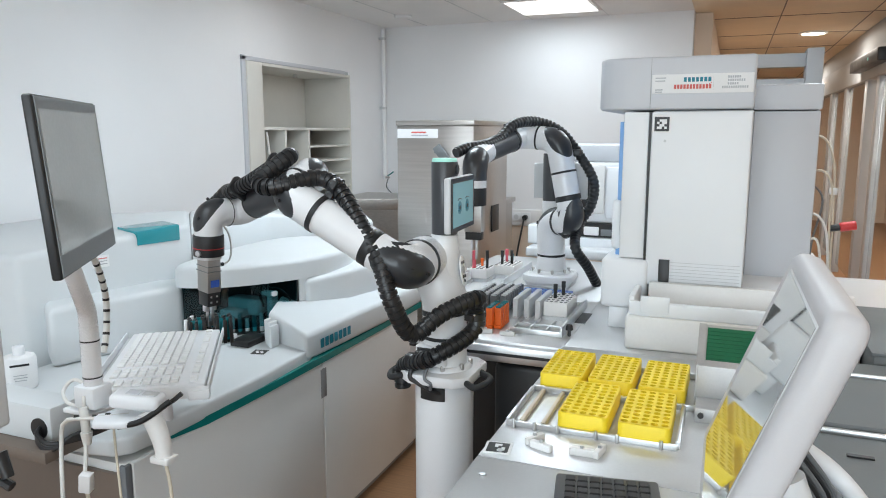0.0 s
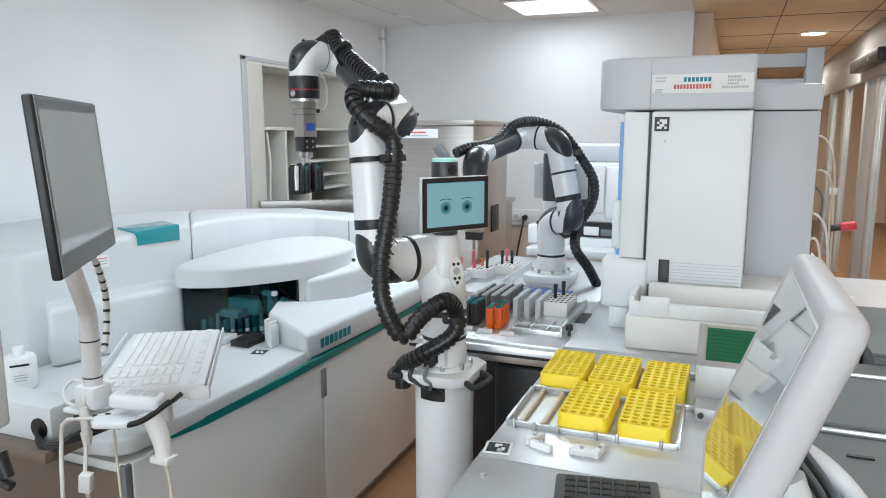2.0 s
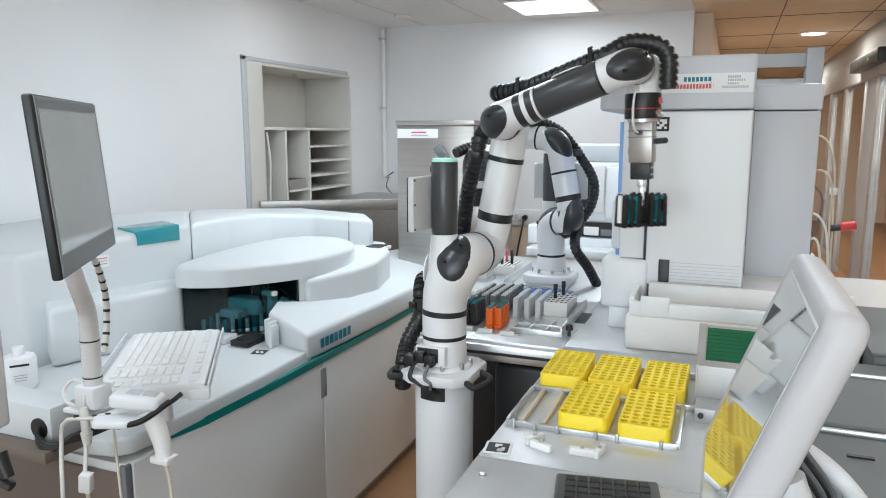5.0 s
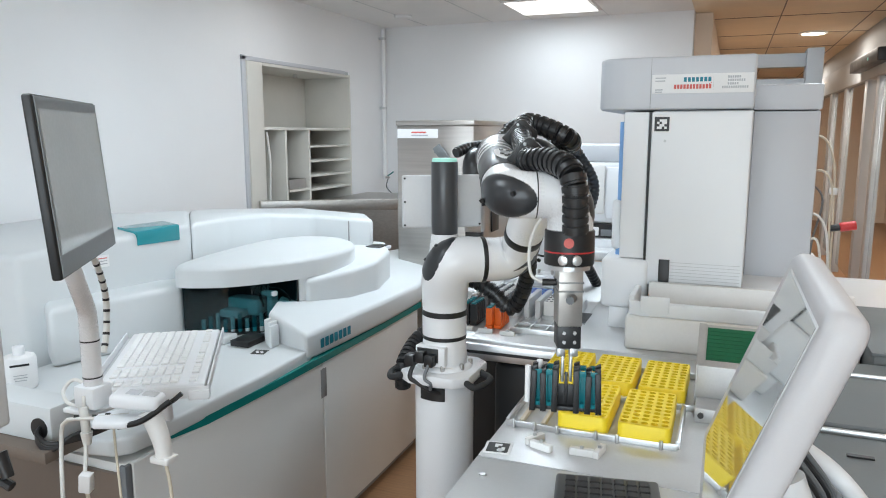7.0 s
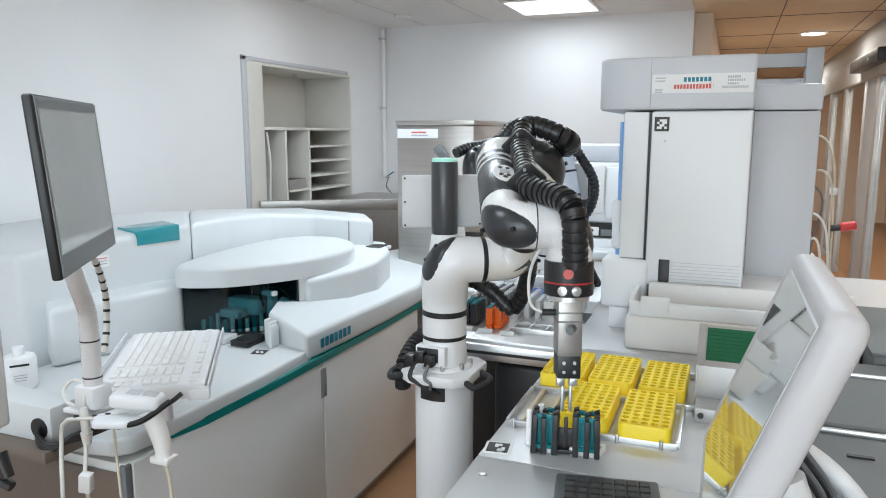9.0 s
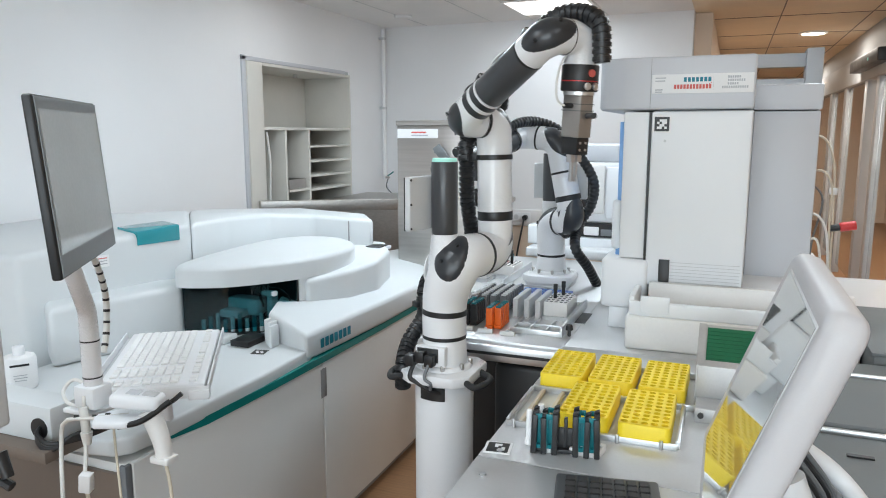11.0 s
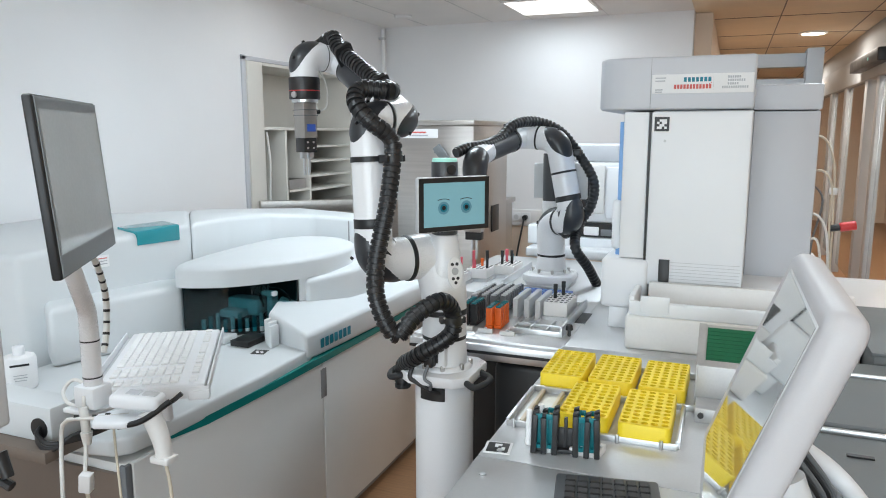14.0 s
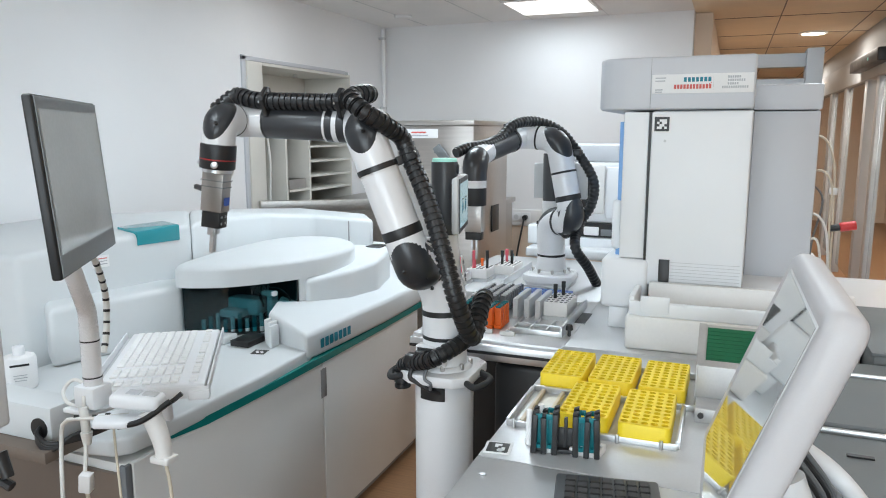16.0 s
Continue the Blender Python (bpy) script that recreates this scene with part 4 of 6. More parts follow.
def yellow_rack():
    """Fifty-hole rack, holes sunk into a bevelled shell."""
    rk = thing("tube_rack", "empty yellow plastic fifty-hole tube rack", "tube rack", pose(0, 0, 0), "yellow racks on the tray")
    w, l, h, r = 0.0485, 0.0985, 0.036, 0.0070
    bm = bmesh.new()
    px_, py_ = 0.0185, 0.0188
    xs = [-w] + [(i - 2) * px_ - px_ / 2 for i in range(6)] + [w]
    ys = [-l] + [(j - 4.5) * py_ - py_ / 2 for j in range(11)] + [l]
    n = 16
    grid_v = {}

    def gv(i, j):
        if (i, j) not in grid_v:
            x, y = xs[i], ys[j]
            if abs(x) == w:
                x = math.copysign(w - 0.003, x)
            if abs(y) == l:
                y = math.copysign(l - 0.003, y)
            grid_v[(i, j)] = bm.verts.new((x, y, h))
        return grid_v[(i, j)]
    for i in range(7):
        for j in range(12):
            q4 = [gv(i, j), gv(i + 1, j), gv(i + 1, j + 1), gv(i, j + 1)]
            if 1 <= i <= 5 and 1 <= j <= 10:
                cx, cy = (i - 3) * px_, (j - 5.5) * py_
                ring = [bm.verts.new((cx + r * cos(2 * pi * k / n + pi / 4), cy + r * sin(2 * pi * k / n + pi / 4), h)) for k in range(n)]
                low = [bm.verts.new((v.co.x, v.co.y, h - 0.024)) for v in ring]
                # corners of the cell at 225, 315, 45 and 135 degrees
                for s, c in enumerate((q4[2], q4[3], q4[0], q4[1])):
                    nxt = (q4[3], q4[0], q4[1], q4[2])[s]
                    k0 = s * 4
                    for k in range(4):
                        bm.faces.new((c, ring[(k0 + k + 1) % n], ring[(k0 + k) % n])) if k < 2 else bm.faces.new((nxt, ring[(k0 + k + 1) % n], ring[(k0 + k) % n]))
                    bm.faces.new((c, nxt, ring[(k0 + 2) % n]))
                for k in range(n):
                    bm.faces.new((ring[k], ring[(k + 1) % n], low[(k + 1) % n], low[k]))
                bm.faces.new(low)
            else:
                bm.faces.new(q4)
    bmesh.ops.recalc_face_normals(bm, faces=bm.faces[:])
    for f in bm.faces:
        c = f.calc_center_median()
        if abs(c.z - h) < 1e-5 and f.normal.z < 0:
            f.normal_flip()
    part("holed_top", bm, M_YELLOW, rk, local=True, sharp=30)
    sh = prism([(-w, -l), (w, -l), (w, l), (-w, l)], 0, h - 0.0004)
    bmesh.ops.bevel(sh, geom=[e for e in sh.edges if abs(e.verts[0].co.z - e.verts[1].co.z) > 0.01], offset=0.012, segments=4, profile=0.5, affect="EDGES")
    bmesh.ops.bevel(sh, geom=[e for e in sh.edges if e.verts[0].co.z > 0.03 and e.verts[1].co.z > 0.03 and len(e.link_faces) == 2], offset=0.003, segments=2, profile=0.5, affect="EDGES")
    bmesh.ops.delete(sh, geom=[f for f in sh.faces if f.normal.z > 0.95], context="FACES")
    part("shell", sh, M_YELLOW, rk, local=True)
    part("lower_skirt", box(-w + 0.004, w - 0.004, -l + 0.004, l - 0.004, -0.0, 0.004), M_YELLOW, rk, local=True)
    return rk


RK = yellow_rack()
RK.matrix_world = pose(-0.240, 1.426, BZ + 0.004)
for x, y in ((-0.124, 1.418), (-0.330, 1.641), (-0.221, 1.641), (-0.110, 1.634)):
    copy_thing(RK, pose(x, y, BZ + 0.004, 0, 0, random.uniform(-0.8, 0.8)))

# small clear clamps in front of the tray
for x, y, a, mt in ((-0.315, 1.262, 60, M_CREAM), (-0.296, 1.235, -20, M_PAPER), (-0.222, 1.238, 0, M_CREAM), (-0.192, 1.252, 80, M_CREAM)):
    cl = thing("rack_clamp", "small clear plastic locating block on the bench", "clamp", pose(x, y, BZ, 0, 0, a), "locating blocks")
    part("block", box(-0.022, 0.022, -0.006, 0.006, 0, 0.014, 0.002), mt, cl, local=True)
    part("screw", cyl((0, 0, 0.014), (0, 0, 0.019), 0.0035, n=10), M_ALU, cl, local=True)


# ---- keyboard ----
def keyboard(name, label, m, w, d, cols, rows, body, keys, gap=0.0195, key=0.0165, skip=None):
    kb = thing(name, label, "keyboard", m)
    part("case", box(-w / 2, w / 2, -d / 2, d / 2, 0, 0.014, 0.006, 3), body, kb, local=True)
    first = None
    for j in range(rows):
        for i in range(cols):
            if skip and skip(i, j):
                continue
            x, y = (i - (cols - 1) / 2) * gap, (j - (rows - 1) / 2) * gap
            if first is None:
                b = bmesh.new()
                box(-key / 2, key / 2, -key / 2, key / 2, 0, 0.006, 0.0015, 1, bm=b)
                first = part("key", b, keys, kb, local=True)
                first.matrix_basis = pose(x, y, 0.0125)
            else:
                shared("key", first, kb, pose(x, y, 0.0125))
    return kb


KB = keyboard("keyboard", "black wireless compact keyboard on the bench", pose(-0.131, 0.968, BZ, 0, 0, -80), 0.36, 0.166, 17, 7, M_TUBE, M_BLACK, skip=lambda i, j: i == 15 or (i == 16 and j not in (0, 2, 4)))
# ---- foreground touch monitor ----
yv, upv = Vector((0.006, -1.0, 0.0)), Vector((0.344, 0.002, 0.939))
nv = yv.cross(upv).normalized()
MM = Matrix(((yv.x, upv.x, nv.x, 0), (yv.y, upv.y, nv.y, 0), (yv.z, upv.z, nv.z, 0), (0, 0, 0, 1)))
MM.translation = Vector((0.086, 1.05, 1.315)) + yv * 0.149 - upv * 0.1325
MR = thing("touch_monitor", "white-framed touch monitor tilted back on the bench, glossy screen", "monitor", MM)
hw, hh = 0.203, 0.1595
b = prism([(-hw, -hh), (0.184, -hh), (0.184, hh), (-hw, hh)], -0.036, 0.004)
bmesh.ops.bevel(b, geom=[e for e in b.edges if abs(e.verts[0].co.z - e.verts[1].co.z) > 0.01], offset=0.026, segments=5, profile=0.5, affect="EDGES")
bmesh.ops.bevel(b, geom=[e for e in b.edges if e.verts[0].co.z > 0 and e.verts[1].co.z > 0], offset=0.016, segments=4, profile=0.5, affect="EDGES")
bmesh.ops.bevel(b, geom=[e for e in b.edges if e.verts[0].co.z < -0.03 and e.verts[1].co.z < -0.03], offset=0.012, segments=4, profile=0.5, affect="EDGES")
part("housing", b, M_MONITOR, MR, "white plastic housing", local=True)
part("bezel_step", box(-0.152, 0.160, -0.1345, 0.1355, 0.0, 0.0046, 0.0006), M_LGREY, MR, "thin grey joint round the screen", local=True)
part("screen", box(-0.149, 0.157, -0.1315, 0.1325, 0.0, 0.0056), M_MIRROR, MR, "glossy dark screen", local=True)
ft = box(0.10, 0.20, 0.74, 0.93, BZ, BZ + 0.02, 0.006)
part("foot", ft, M_LGREY, MR)
part("stand", cyl((0.14, 0.84, BZ + 0.02), (0.075, 0.84, 1.12), 0.022, n=20), M_LGREY, MR, "grey stand")
LEG = [(0.10, 1.02, 1.09), (0.165, 1.06, 1.03), (0.215, 0.985, 0.985)]
part("rear_leg", sweep(spline(LEG, 12), 0.013, 14), M_PLASTIC, MR, "white rear leg")
for k in range(5):
    part("cable", tube([(0.085, 0.93, 1.10 + 0.01 * k), (0.125 + 0.006 * k, 0.98 + 0.012 * k, 1.03), (0.135 + 0.008 * k, 1.02 + 0.01 * k, 0.983), (0.20, 1.08 + 0.015 * k, 0.979)], 0.004, 8, 24), M_BLACK if k % 2 else M_MGREY, MR)
for k in range(3):
    part("cable", tube([(0.13, 0.75 + 0.02 * k, 1.06), (0.17, 0.74 + 0.03 * k, 0.99), (0.15, 0.80 + 0.02 * k, 0.94), (0.24, 0.9, 0.925)], 0.004, 8, 24), M_BLACK, MR)

SX = thing("steel_housing", "dull grey sheet steel housing on the bench behind the touch monitor", "box", pose(0.4, 1.15, BZ))
part("body", box(0.140, 0.62, 0.95, 1.385, BZ, 0.968, 0.003), M_SHEET, SX)
part("top_flange", box(0.134, 0.625, 0.944, 1.392, 0.968, 0.973, 0.001), M_SHEET, SX)
part("edge_strip", box(0.15, 0.62, 1.374, 1.390, 0.973, 0.980, 0.001), M_ALU, SX, "aluminium strip")
part("slot", box(0.205, 0.245, 1.280, 1.290, 0.973, 0.976), M_BLACK, SX, "black slot")
# ---- steel box with a green inside, beside the racks ----
SB = thing("waste_box", "sheet steel box with a green inner panel beside the racks", "box", pose(0.03, 1.65, BZ))
part("front", box(-0.040, 0.12, 1.545, 1.549, BZ + 0.004, 1.018, 0.001), M_BOXSTEEL, SB, "dull steel front")
part("left_side", box(-0.044, -0.040, 1.545, 1.664, BZ + 0.004, 1.02, 0.001), M_BOXSTEEL, SB)
def slant(bm_):
    bm_.transform(Matrix.Translation((0, 1.56, 1.022)) @ Matrix.Rotation(radians(40), 4, "X"))
    return bm_


part("sloping_frame", slant(box(-0.044, 0.12, -0.012, 0.098, -0.006, -0.002)), M_BOXSTEEL, SB, "grey sloping frame")
part("green_panel", slant(box(-0.026, 0.085, 0.006, 0.090, -0.002, 0.0)), M_GREEN, SB, "dark green inner panel")
for k in range(8):
    part("rib", slant(box(-0.026, 0.085, 0.010 + 0.010 * k, 0.013 + 0.010 * k, 0.0, 0.0012)), M_GREEN, SB)
part("frame_edge", slant(box(-0.044, -0.028, -0.012, 0.098, -0.0015, 0.002)), M_BOXSTEEL, SB)
part("frame_edge", slant(box(-0.027, 0.12, -0.012, 0.004, -0.0015, 0.002)), M_BOXSTEEL, SB)
part("back", box(-0.044, 0.12, 1.664, 1.668, BZ + 0.004, 1.06, 0.001), M_BOXSTEEL, SB)
part("front_ledge", box(-0.040, 0.12, 1.475, 1.544, BZ, BZ + 0.03, 0.002), M_BOXSTEEL, SB)
part("latch", cyl((-0.028, 1.470, BZ + 0.016), (-0.028, 1.476, BZ + 0.016), 0.006, n=12), M_BLACK, SB)
part("right_box", box(0.125, 0.60, 1.40, 1.80, BZ, 0.985, 0.003), M_SHEET, SB, "grey steel box")

part("edge_strip", box(0.13, 0.60, 1.686, 1.700, 0.985, 0.991, 0.001), M_ALU, SB, "aluminium strip")

# ---- white analyser cabinet on the bench ----
CB = thing("cabinet_analyzer", "tall white and grey analyser cabinet with a front door", "analyzer", pose(0, 2.5, BZ))
CY = 2.15
part("body", box(-0.215, 0.049, CY + 0.012, 2.95, 1.075, 1.56, 0.006, 3), M_PLASTIC, CB, "white body")
dr = part("front_door", box(-0.2165, 0.047, CY - 0.012, CY + 0.011, 1.060, 1.557, 0.005, 3), M_PLASTIC, CB, "white front door")
for k in range(7):
    part("groove", box(-0.150, 0.040, CY - 0.0135, CY - 0.0125, 1.072 + 0.0095 * k, 1.0735 + 0.0095 * k), M_LGREY, dr)
part("side_column", box(-0.293, -0.2230, CY - 0.008, 2.90, 1.135, 1.556, 0.004, 2), M_PLASTIC, CB, "white side column")
hd = prism([(-0.374, CY + 0.075), (-0.370, CY + 0.035), (-0.356, CY + 0.006), (-0.330, CY - 0.012), (-0.295, CY - 0.02), (0.049, CY - 0.02), (0.049, 2.97), (-0.374, 2.97)], 1.562, 1.706, 0.008, 3)
part("hood", hd, M_PANEL, CB, "grey hood")
part("hood_joint", box(-0.2225, -0.2215, CY - 0.0215, CY - 0.0195, 1.565, 1.70), M_LINE, CB)
pl = part("sign", box(-0.219, 0.043, CY - 0.0235, CY - 0.0205, 1.605, 1.657, 0.0008), M_PAPER, CB, "white sign plate")
logo_bars(7, 0.0165, pose(-0.135, CY - 0.0240, 1.636, 90, 0, 0), M_INK, CB, 0.64)
logo_bars(12, 0.0165, pose(-0.160, CY - 0.0240, 1.617, 90, 0, 0), M_REDINK, CB, 0.5)
for k, (x, z, w) in enumerate(((-0.21, 1.646, 0.028), (-0.21, 1.638, 0.026), (-0.21, 1.614, 0.02), (-0.21, 1.608, 0.018))):
    part("text_bar", box(x, x + w, CY - 0.0242, CY - 0.0236, z, z + 0.003), M_GREYINK, CB, "unreadable line of print")
logo_bars(6, 0.0085, pose(-0.022, CY - 0.0240, 1.644, 90, 0, 0), M_GREYINK, CB)
logo_bars(8, 0.0085, pose(-0.022, CY - 0.0240, 1.635, 90, 0, 0), M_GREYINK, CB)
logo_bars(5, 0.0085, pose(-0.022, CY - 0.0240, 1.626, 90, 0, 0), M_GREYINK, CB)
logo_bars(12, 0.0085, pose(-0.036, CY - 0.0240, 1.617, 90, 0, 0), M_GREYINK, CB)
for z in (1.640, 1.626):
    bm = bmesh.new()
    bmesh.ops.create_cone(bm, cap_ends=False, segments=20, radius1=0.006, radius2=0.006, depth=0.0012)
    bm.transform(pose(-0.044, CY - 0.0242, z, 90, 0, 0))
    part("logo_ring", bm, M_GREYINK, CB, "small grey ring")
for k in range(5):
    part("logo_dot", box(-0.073 + 0.004 * (k % 3), -0.0705 + 0.004 * (k % 3), CY - 0.0242, CY - 0.0236, 1.624 + 0.004 * k, 1.6265 + 0.004 * k), M_REDINK, CB)
part("divider", box(-0.058, -0.0575, CY - 0.0242, CY - 0.0236, 1.612, 1.648), M_GREYINK, CB)
marker("marker_plate", pose(-0.188, CY - 0.0125, 1.522, 90, 0, 0), 0.040, CB, seed=8)
part("door_gap", box(-0.2228, -0.2167, CY - 0.011, CY + 0.0115, 1.062, 1.556), M_BLACK, CB, "dark gap beside the door")
part("blue_side", box(-0.312, -0.296, CY + 0.05, 2.6, 1.13, 1.53, 0.003), M_LBLUE, CB, "light blue side panel")
part("side_bulge", box(-0.325, -0.297, CY + 0.04, 2.5, 1.15, 1.30, 0.012, 3), M_PLASTIC, CB)
part("lower_block", box(-0.342, -0.208, CY - 0.02, 2.75, 0.985, 1.133, 0.012, 3), M_PLASTIC, CB, "white lower block")
part("lower_foot", box(-0.318, -0.26, CY - 0.004, 2.70, BZ, 0.984, 0.004), M_PLASTIC, CB)
# black block laid over the door front in place of a dark gap
part("dark_opening", box(-0.179, -0.149, CY - 0.0155, CY + 0.018, 0.985, 1.137, 0.002), M_BLACK, CB, "black block standing in for a dark opening")
part("right_body", box(0.055, 0.235, 2.40, 3.0, BZ, 1.562, 0.004), M_PANEL, CB, "grey side body")
part("right_hood", box(0.052, 0.238, 2.39, 3.02, 1.565, 1.640, 0.006, 3), M_PANEL, CB, "grey side hood")
part("under_body", box(-0.17, 0.30, CY + 0.02, 2.95, BZ, 1.06, 0.004), M_PLASTIC, CB)
for z in (1.475,):
    part("screw", cyl((-0.178, CY - 0.0135, z), (-0.178, CY - 0.0115, z), 0.004, n=10), M_LGREY, CB)
WU = thing("drawer_unit", "low cream and white sample drawer unit in front of the cabinet", "analyzer", pose(0, 2.0, BZ))
part("body", box(-0.243, 0.32, 1.94, 2.125, BZ + 0.0, 1.012, 0.008, 3), M_CREAM, WU, "cream lower body")
part("tray_front", prism([(-0.236, 1.955), (-0.20, 1.945), (0.32, 1.945), (0.32, 1.965), (-0.236, 1.965)], 1.012, 1.050, 0.004), M_PLASTIC, WU, "white tray front")
part("tray_side", box(-0.238, -0.222, 1.966, 2.12, 1.012, 1.062, 0.004), M_PLASTIC, WU)
part("tray_step", box(-0.205, -0.13, 1.9425, 1.947, 1.020, 1.068, 0.003), M_PLASTIC, WU)
part("tray_back", box(-0.20, 0.32, 2.095, 2.12, 1.012, 1.075, 0.004), M_CREAM, WU)
part("tray_floor", box(-0.22, 0.32, 1.966, 2.094, 1.006, 1.016), M_CREAM, WU)


# ---- large chemistry analyser ----
AN = thing("chemistry_analyzer", "large white floor-standing chemistry analyser with grey doors and teal stripe", "analyzer", pose(-1.9, 2.2, 0))
base = [(-1.345, 1.27), (-1.335, 1.75), (-1.330, 2.17), (-1.330, 2.60), (-1.335, 3.04), (-2.7, 3.04), (-2.7, 1.27)]
part("plinth", prism([(x if x < -2 else x - 0.03, y if y > 1.3 else y + 0.03) for x, y in base], 0.0, 0.06), M_LINE, AN, "grey plinth")
part("cabinet_body", prism([(x - 0.012 if x > -2 else x, y) for x, y in base], 0.06, 0.683), M_DOOR, AN, "grey cabinet body")
part("cabinet_door", prism([(-1.345, 1.285), (-1.335, 1.75), (-1.330, 2.166), (-1.346, 2.166), (-1.350, 1.75), (-1.360, 1.285)], 0.045, 0.682, 0.003), M_DOOR, AN, "grey cabinet door")
d2 = part("cabinet_door", prism([(-1.330, 2.172), (-1.330, 2.60), (-1.335, 3.03), (-1.350, 3.03), (-1.346, 2.60), (-1.346, 2.172)], 0.045, 0.682, 0.003), M_DOOR, AN, "grey cabinet door")
part("handle_recess", box(-1.336, -1.3285, 2.150, 2.190, 0.545, 0.655, 0.003), M_LINE, d2, "recessed dark handle")
part("side_cover", box(-2.68, -1.37, 1.258, 1.268, 0.05, 0.66), M_BROWN, AN, "end cover, its shade and floor bounce painted brown")
part("corner_post", box(-1.368, -1.348, 1.262, 1.284, 0.02, 0.682, 0.003), M_MGREY, AN, "dark corner joint")
part("teal_stripe", prism([(-1.365, 1.40), (-1.332, 1.55), (-1.322, 1.80), (-1.318, 2.06), (-1.316, 2.60), (-1.322, 3.045), (-1.40, 3.045), (-1.40, 1.40)], 0.684, 0.709), M_TEAL, AN, "teal stripe along the front")
deck = [(-1.335, 2.10), (-1.327, 1.80), (-1.333, 1.55), (-1.340, 1.38), (-1.352, 1.295), (-1.385, 1.258), (-1.45, 1.248), (-2.05, 1.248), (-2.05, 2.25), (-1.40, 2.25)]
part("deck", prism(deck, 0.700, 0.748, 0.010, 3), M_HULL, AN, "white deck")
blk = [(-1.330, 2.062), (-1.316, 2.30), (-1.305, 2.65), (-1.312, 3.0), (-1.37, 3.28), (-1.50, 3.5), (-1.66, 3.50), (-1.78, 3.0), (-1.68, 2.50), (-1.535, 2.135)]
part("front_block", prism(blk, 0.711, 0.856, 0.016, 4, top=[-0.050, -0.046, -0.050, -0.060, -0.04, 0, 0.02, 0.03, 0.03, 0.0]), M_HULL, AN, "white front cover sloping to the stripe")
tm = Matrix.Translation((-1.3165, 2.125, 0.745)) @ Matrix.Rotation(radians(88.0), 4, "Z") @ Matrix.Rotation(radians(90), 4, "X")
logo_bars(7, 0.046, tm @ pose(0, 0, 0.006), M_INK, AN)
step = [(-1.505, 2.355), (-1.425, 2.55), (-1.40, 2.75), (-1.46, 3.0), (-1.55, 3.14), (-1.75, 3.16), (-1.90, 2.8), (-1.75, 2.45)]
part("step_cover", prism(step, 0.80, 0.952, 0.02, 4, top=[-0.02, -0.01, 0, 0, 0.02, 0.02, 0.02, 0]), M_HULL, AN, "white stepped cover")
part("service_slot", box(-1.60, -1.50, 2.98, 3.10, 0.945, 0.962, 0.006), M_PANEL, AN)
part("slot_dark", box(-1.585, -1.512, 2.995, 3.085, 0.960, 0.966), M_BLACK, AN, "dark service opening")
def outline(pts):
    """Convex outline of plan points."""
    pts = sorted(pts)
    out = []
    for seq in (pts, pts[::-1]):
        h = []
        for p in seq:
            while len(h) > 1 and (h[-1][0] - h[-2][0]) * (p[1] - h[-2][1]) - (h[-1][1] - h[-2][1]) * (p[0] - h[-2][0]) <= 1e-6:
                h.pop()
            h.append(p)
        out += h[:-1]
    return out


def pillow(pts, z0, z1, crown, fillet, n=96):
    """Lid with an upright rim from z0 to z1 and a softly crowned top, on a smooth closed outline."""
    rim = spline([(x, y, 0) for x, y in pts + pts[:1]], n)[:-1]
    cx, cy = sum(p.x for p in rim) / n, sum(p.y for p in rim) / n
    prof = [(1.0, z0), (1.0, z1 - 0.004)]
    prof += [(1.0 - fillet * (1 - cos(a)), z1 - 0.004 + crown * 0.40 * sin(a)) for a in [pi / 2 * i / 6 for i in range(1, 7)]]
    prof += [((1.0 - fillet) * q, z1 - 0.004 + crown * (0.40 + 0.60 * (1 - q ** 2.2))) for q in (0.85, 0.65, 0.45, 0.25, 0.08)]
    b = bmesh.new()
    rings = [[b.verts.new((cx + (p.x - cx) * q, cy + (p.y - cy) * q, z)) for p in rim] for q, z in prof]
    for a, c in zip(rings, rings[1:]):
        for i in range(n):
            b.faces.new((a[i], a[(i + 1) % n], c[(i + 1) % n], c[i]))
    b.faces.new(rings[-1])
    b.faces.new(rings[0][::-1])
    bmesh.ops.recalc_face_normals(b, faces=b.faces[:])
    return b


lid_plan = [(-1.862, 2.036), (-1.845, 2.034), (-1.715, 2.088), (-1.600, 2.210), (-1.520, 2.350), (-1.478, 2.530), (-1.492, 2.700), (-1.570, 2.840), (-1.710, 2.930), (-1.850, 2.890), (-1.930, 2.720), (-1.945, 2.450), (-1.920, 2.200), (-1.890, 2.070)]
part("lid", pillow(lid_plan, 0.938, 1.002, 0.050, 0.10), M_HULL, AN, "rounded white lid drawn out to a corner", sharp=50)
part("lid_base", prism(outline([(x * 0.99 - 0.0172, y) for x, y in lid_plan if y > 2.34] + [(-1.525, 2.335), (-1.92, 2.335)]), 0.76, 0.9375), M_HULL, AN, "white body under the lid")
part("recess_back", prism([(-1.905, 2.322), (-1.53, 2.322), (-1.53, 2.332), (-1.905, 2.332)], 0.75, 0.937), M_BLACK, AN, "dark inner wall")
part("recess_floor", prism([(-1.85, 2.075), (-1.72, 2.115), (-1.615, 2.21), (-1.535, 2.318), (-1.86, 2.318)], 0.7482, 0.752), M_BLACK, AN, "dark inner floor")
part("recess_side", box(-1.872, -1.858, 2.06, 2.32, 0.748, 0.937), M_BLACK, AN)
part("inner_block", box(-1.80, -1.66, 2.24, 2.31, 0.80, 0.865, 0.010, 3), M_HULL, AN, "pale inner block")
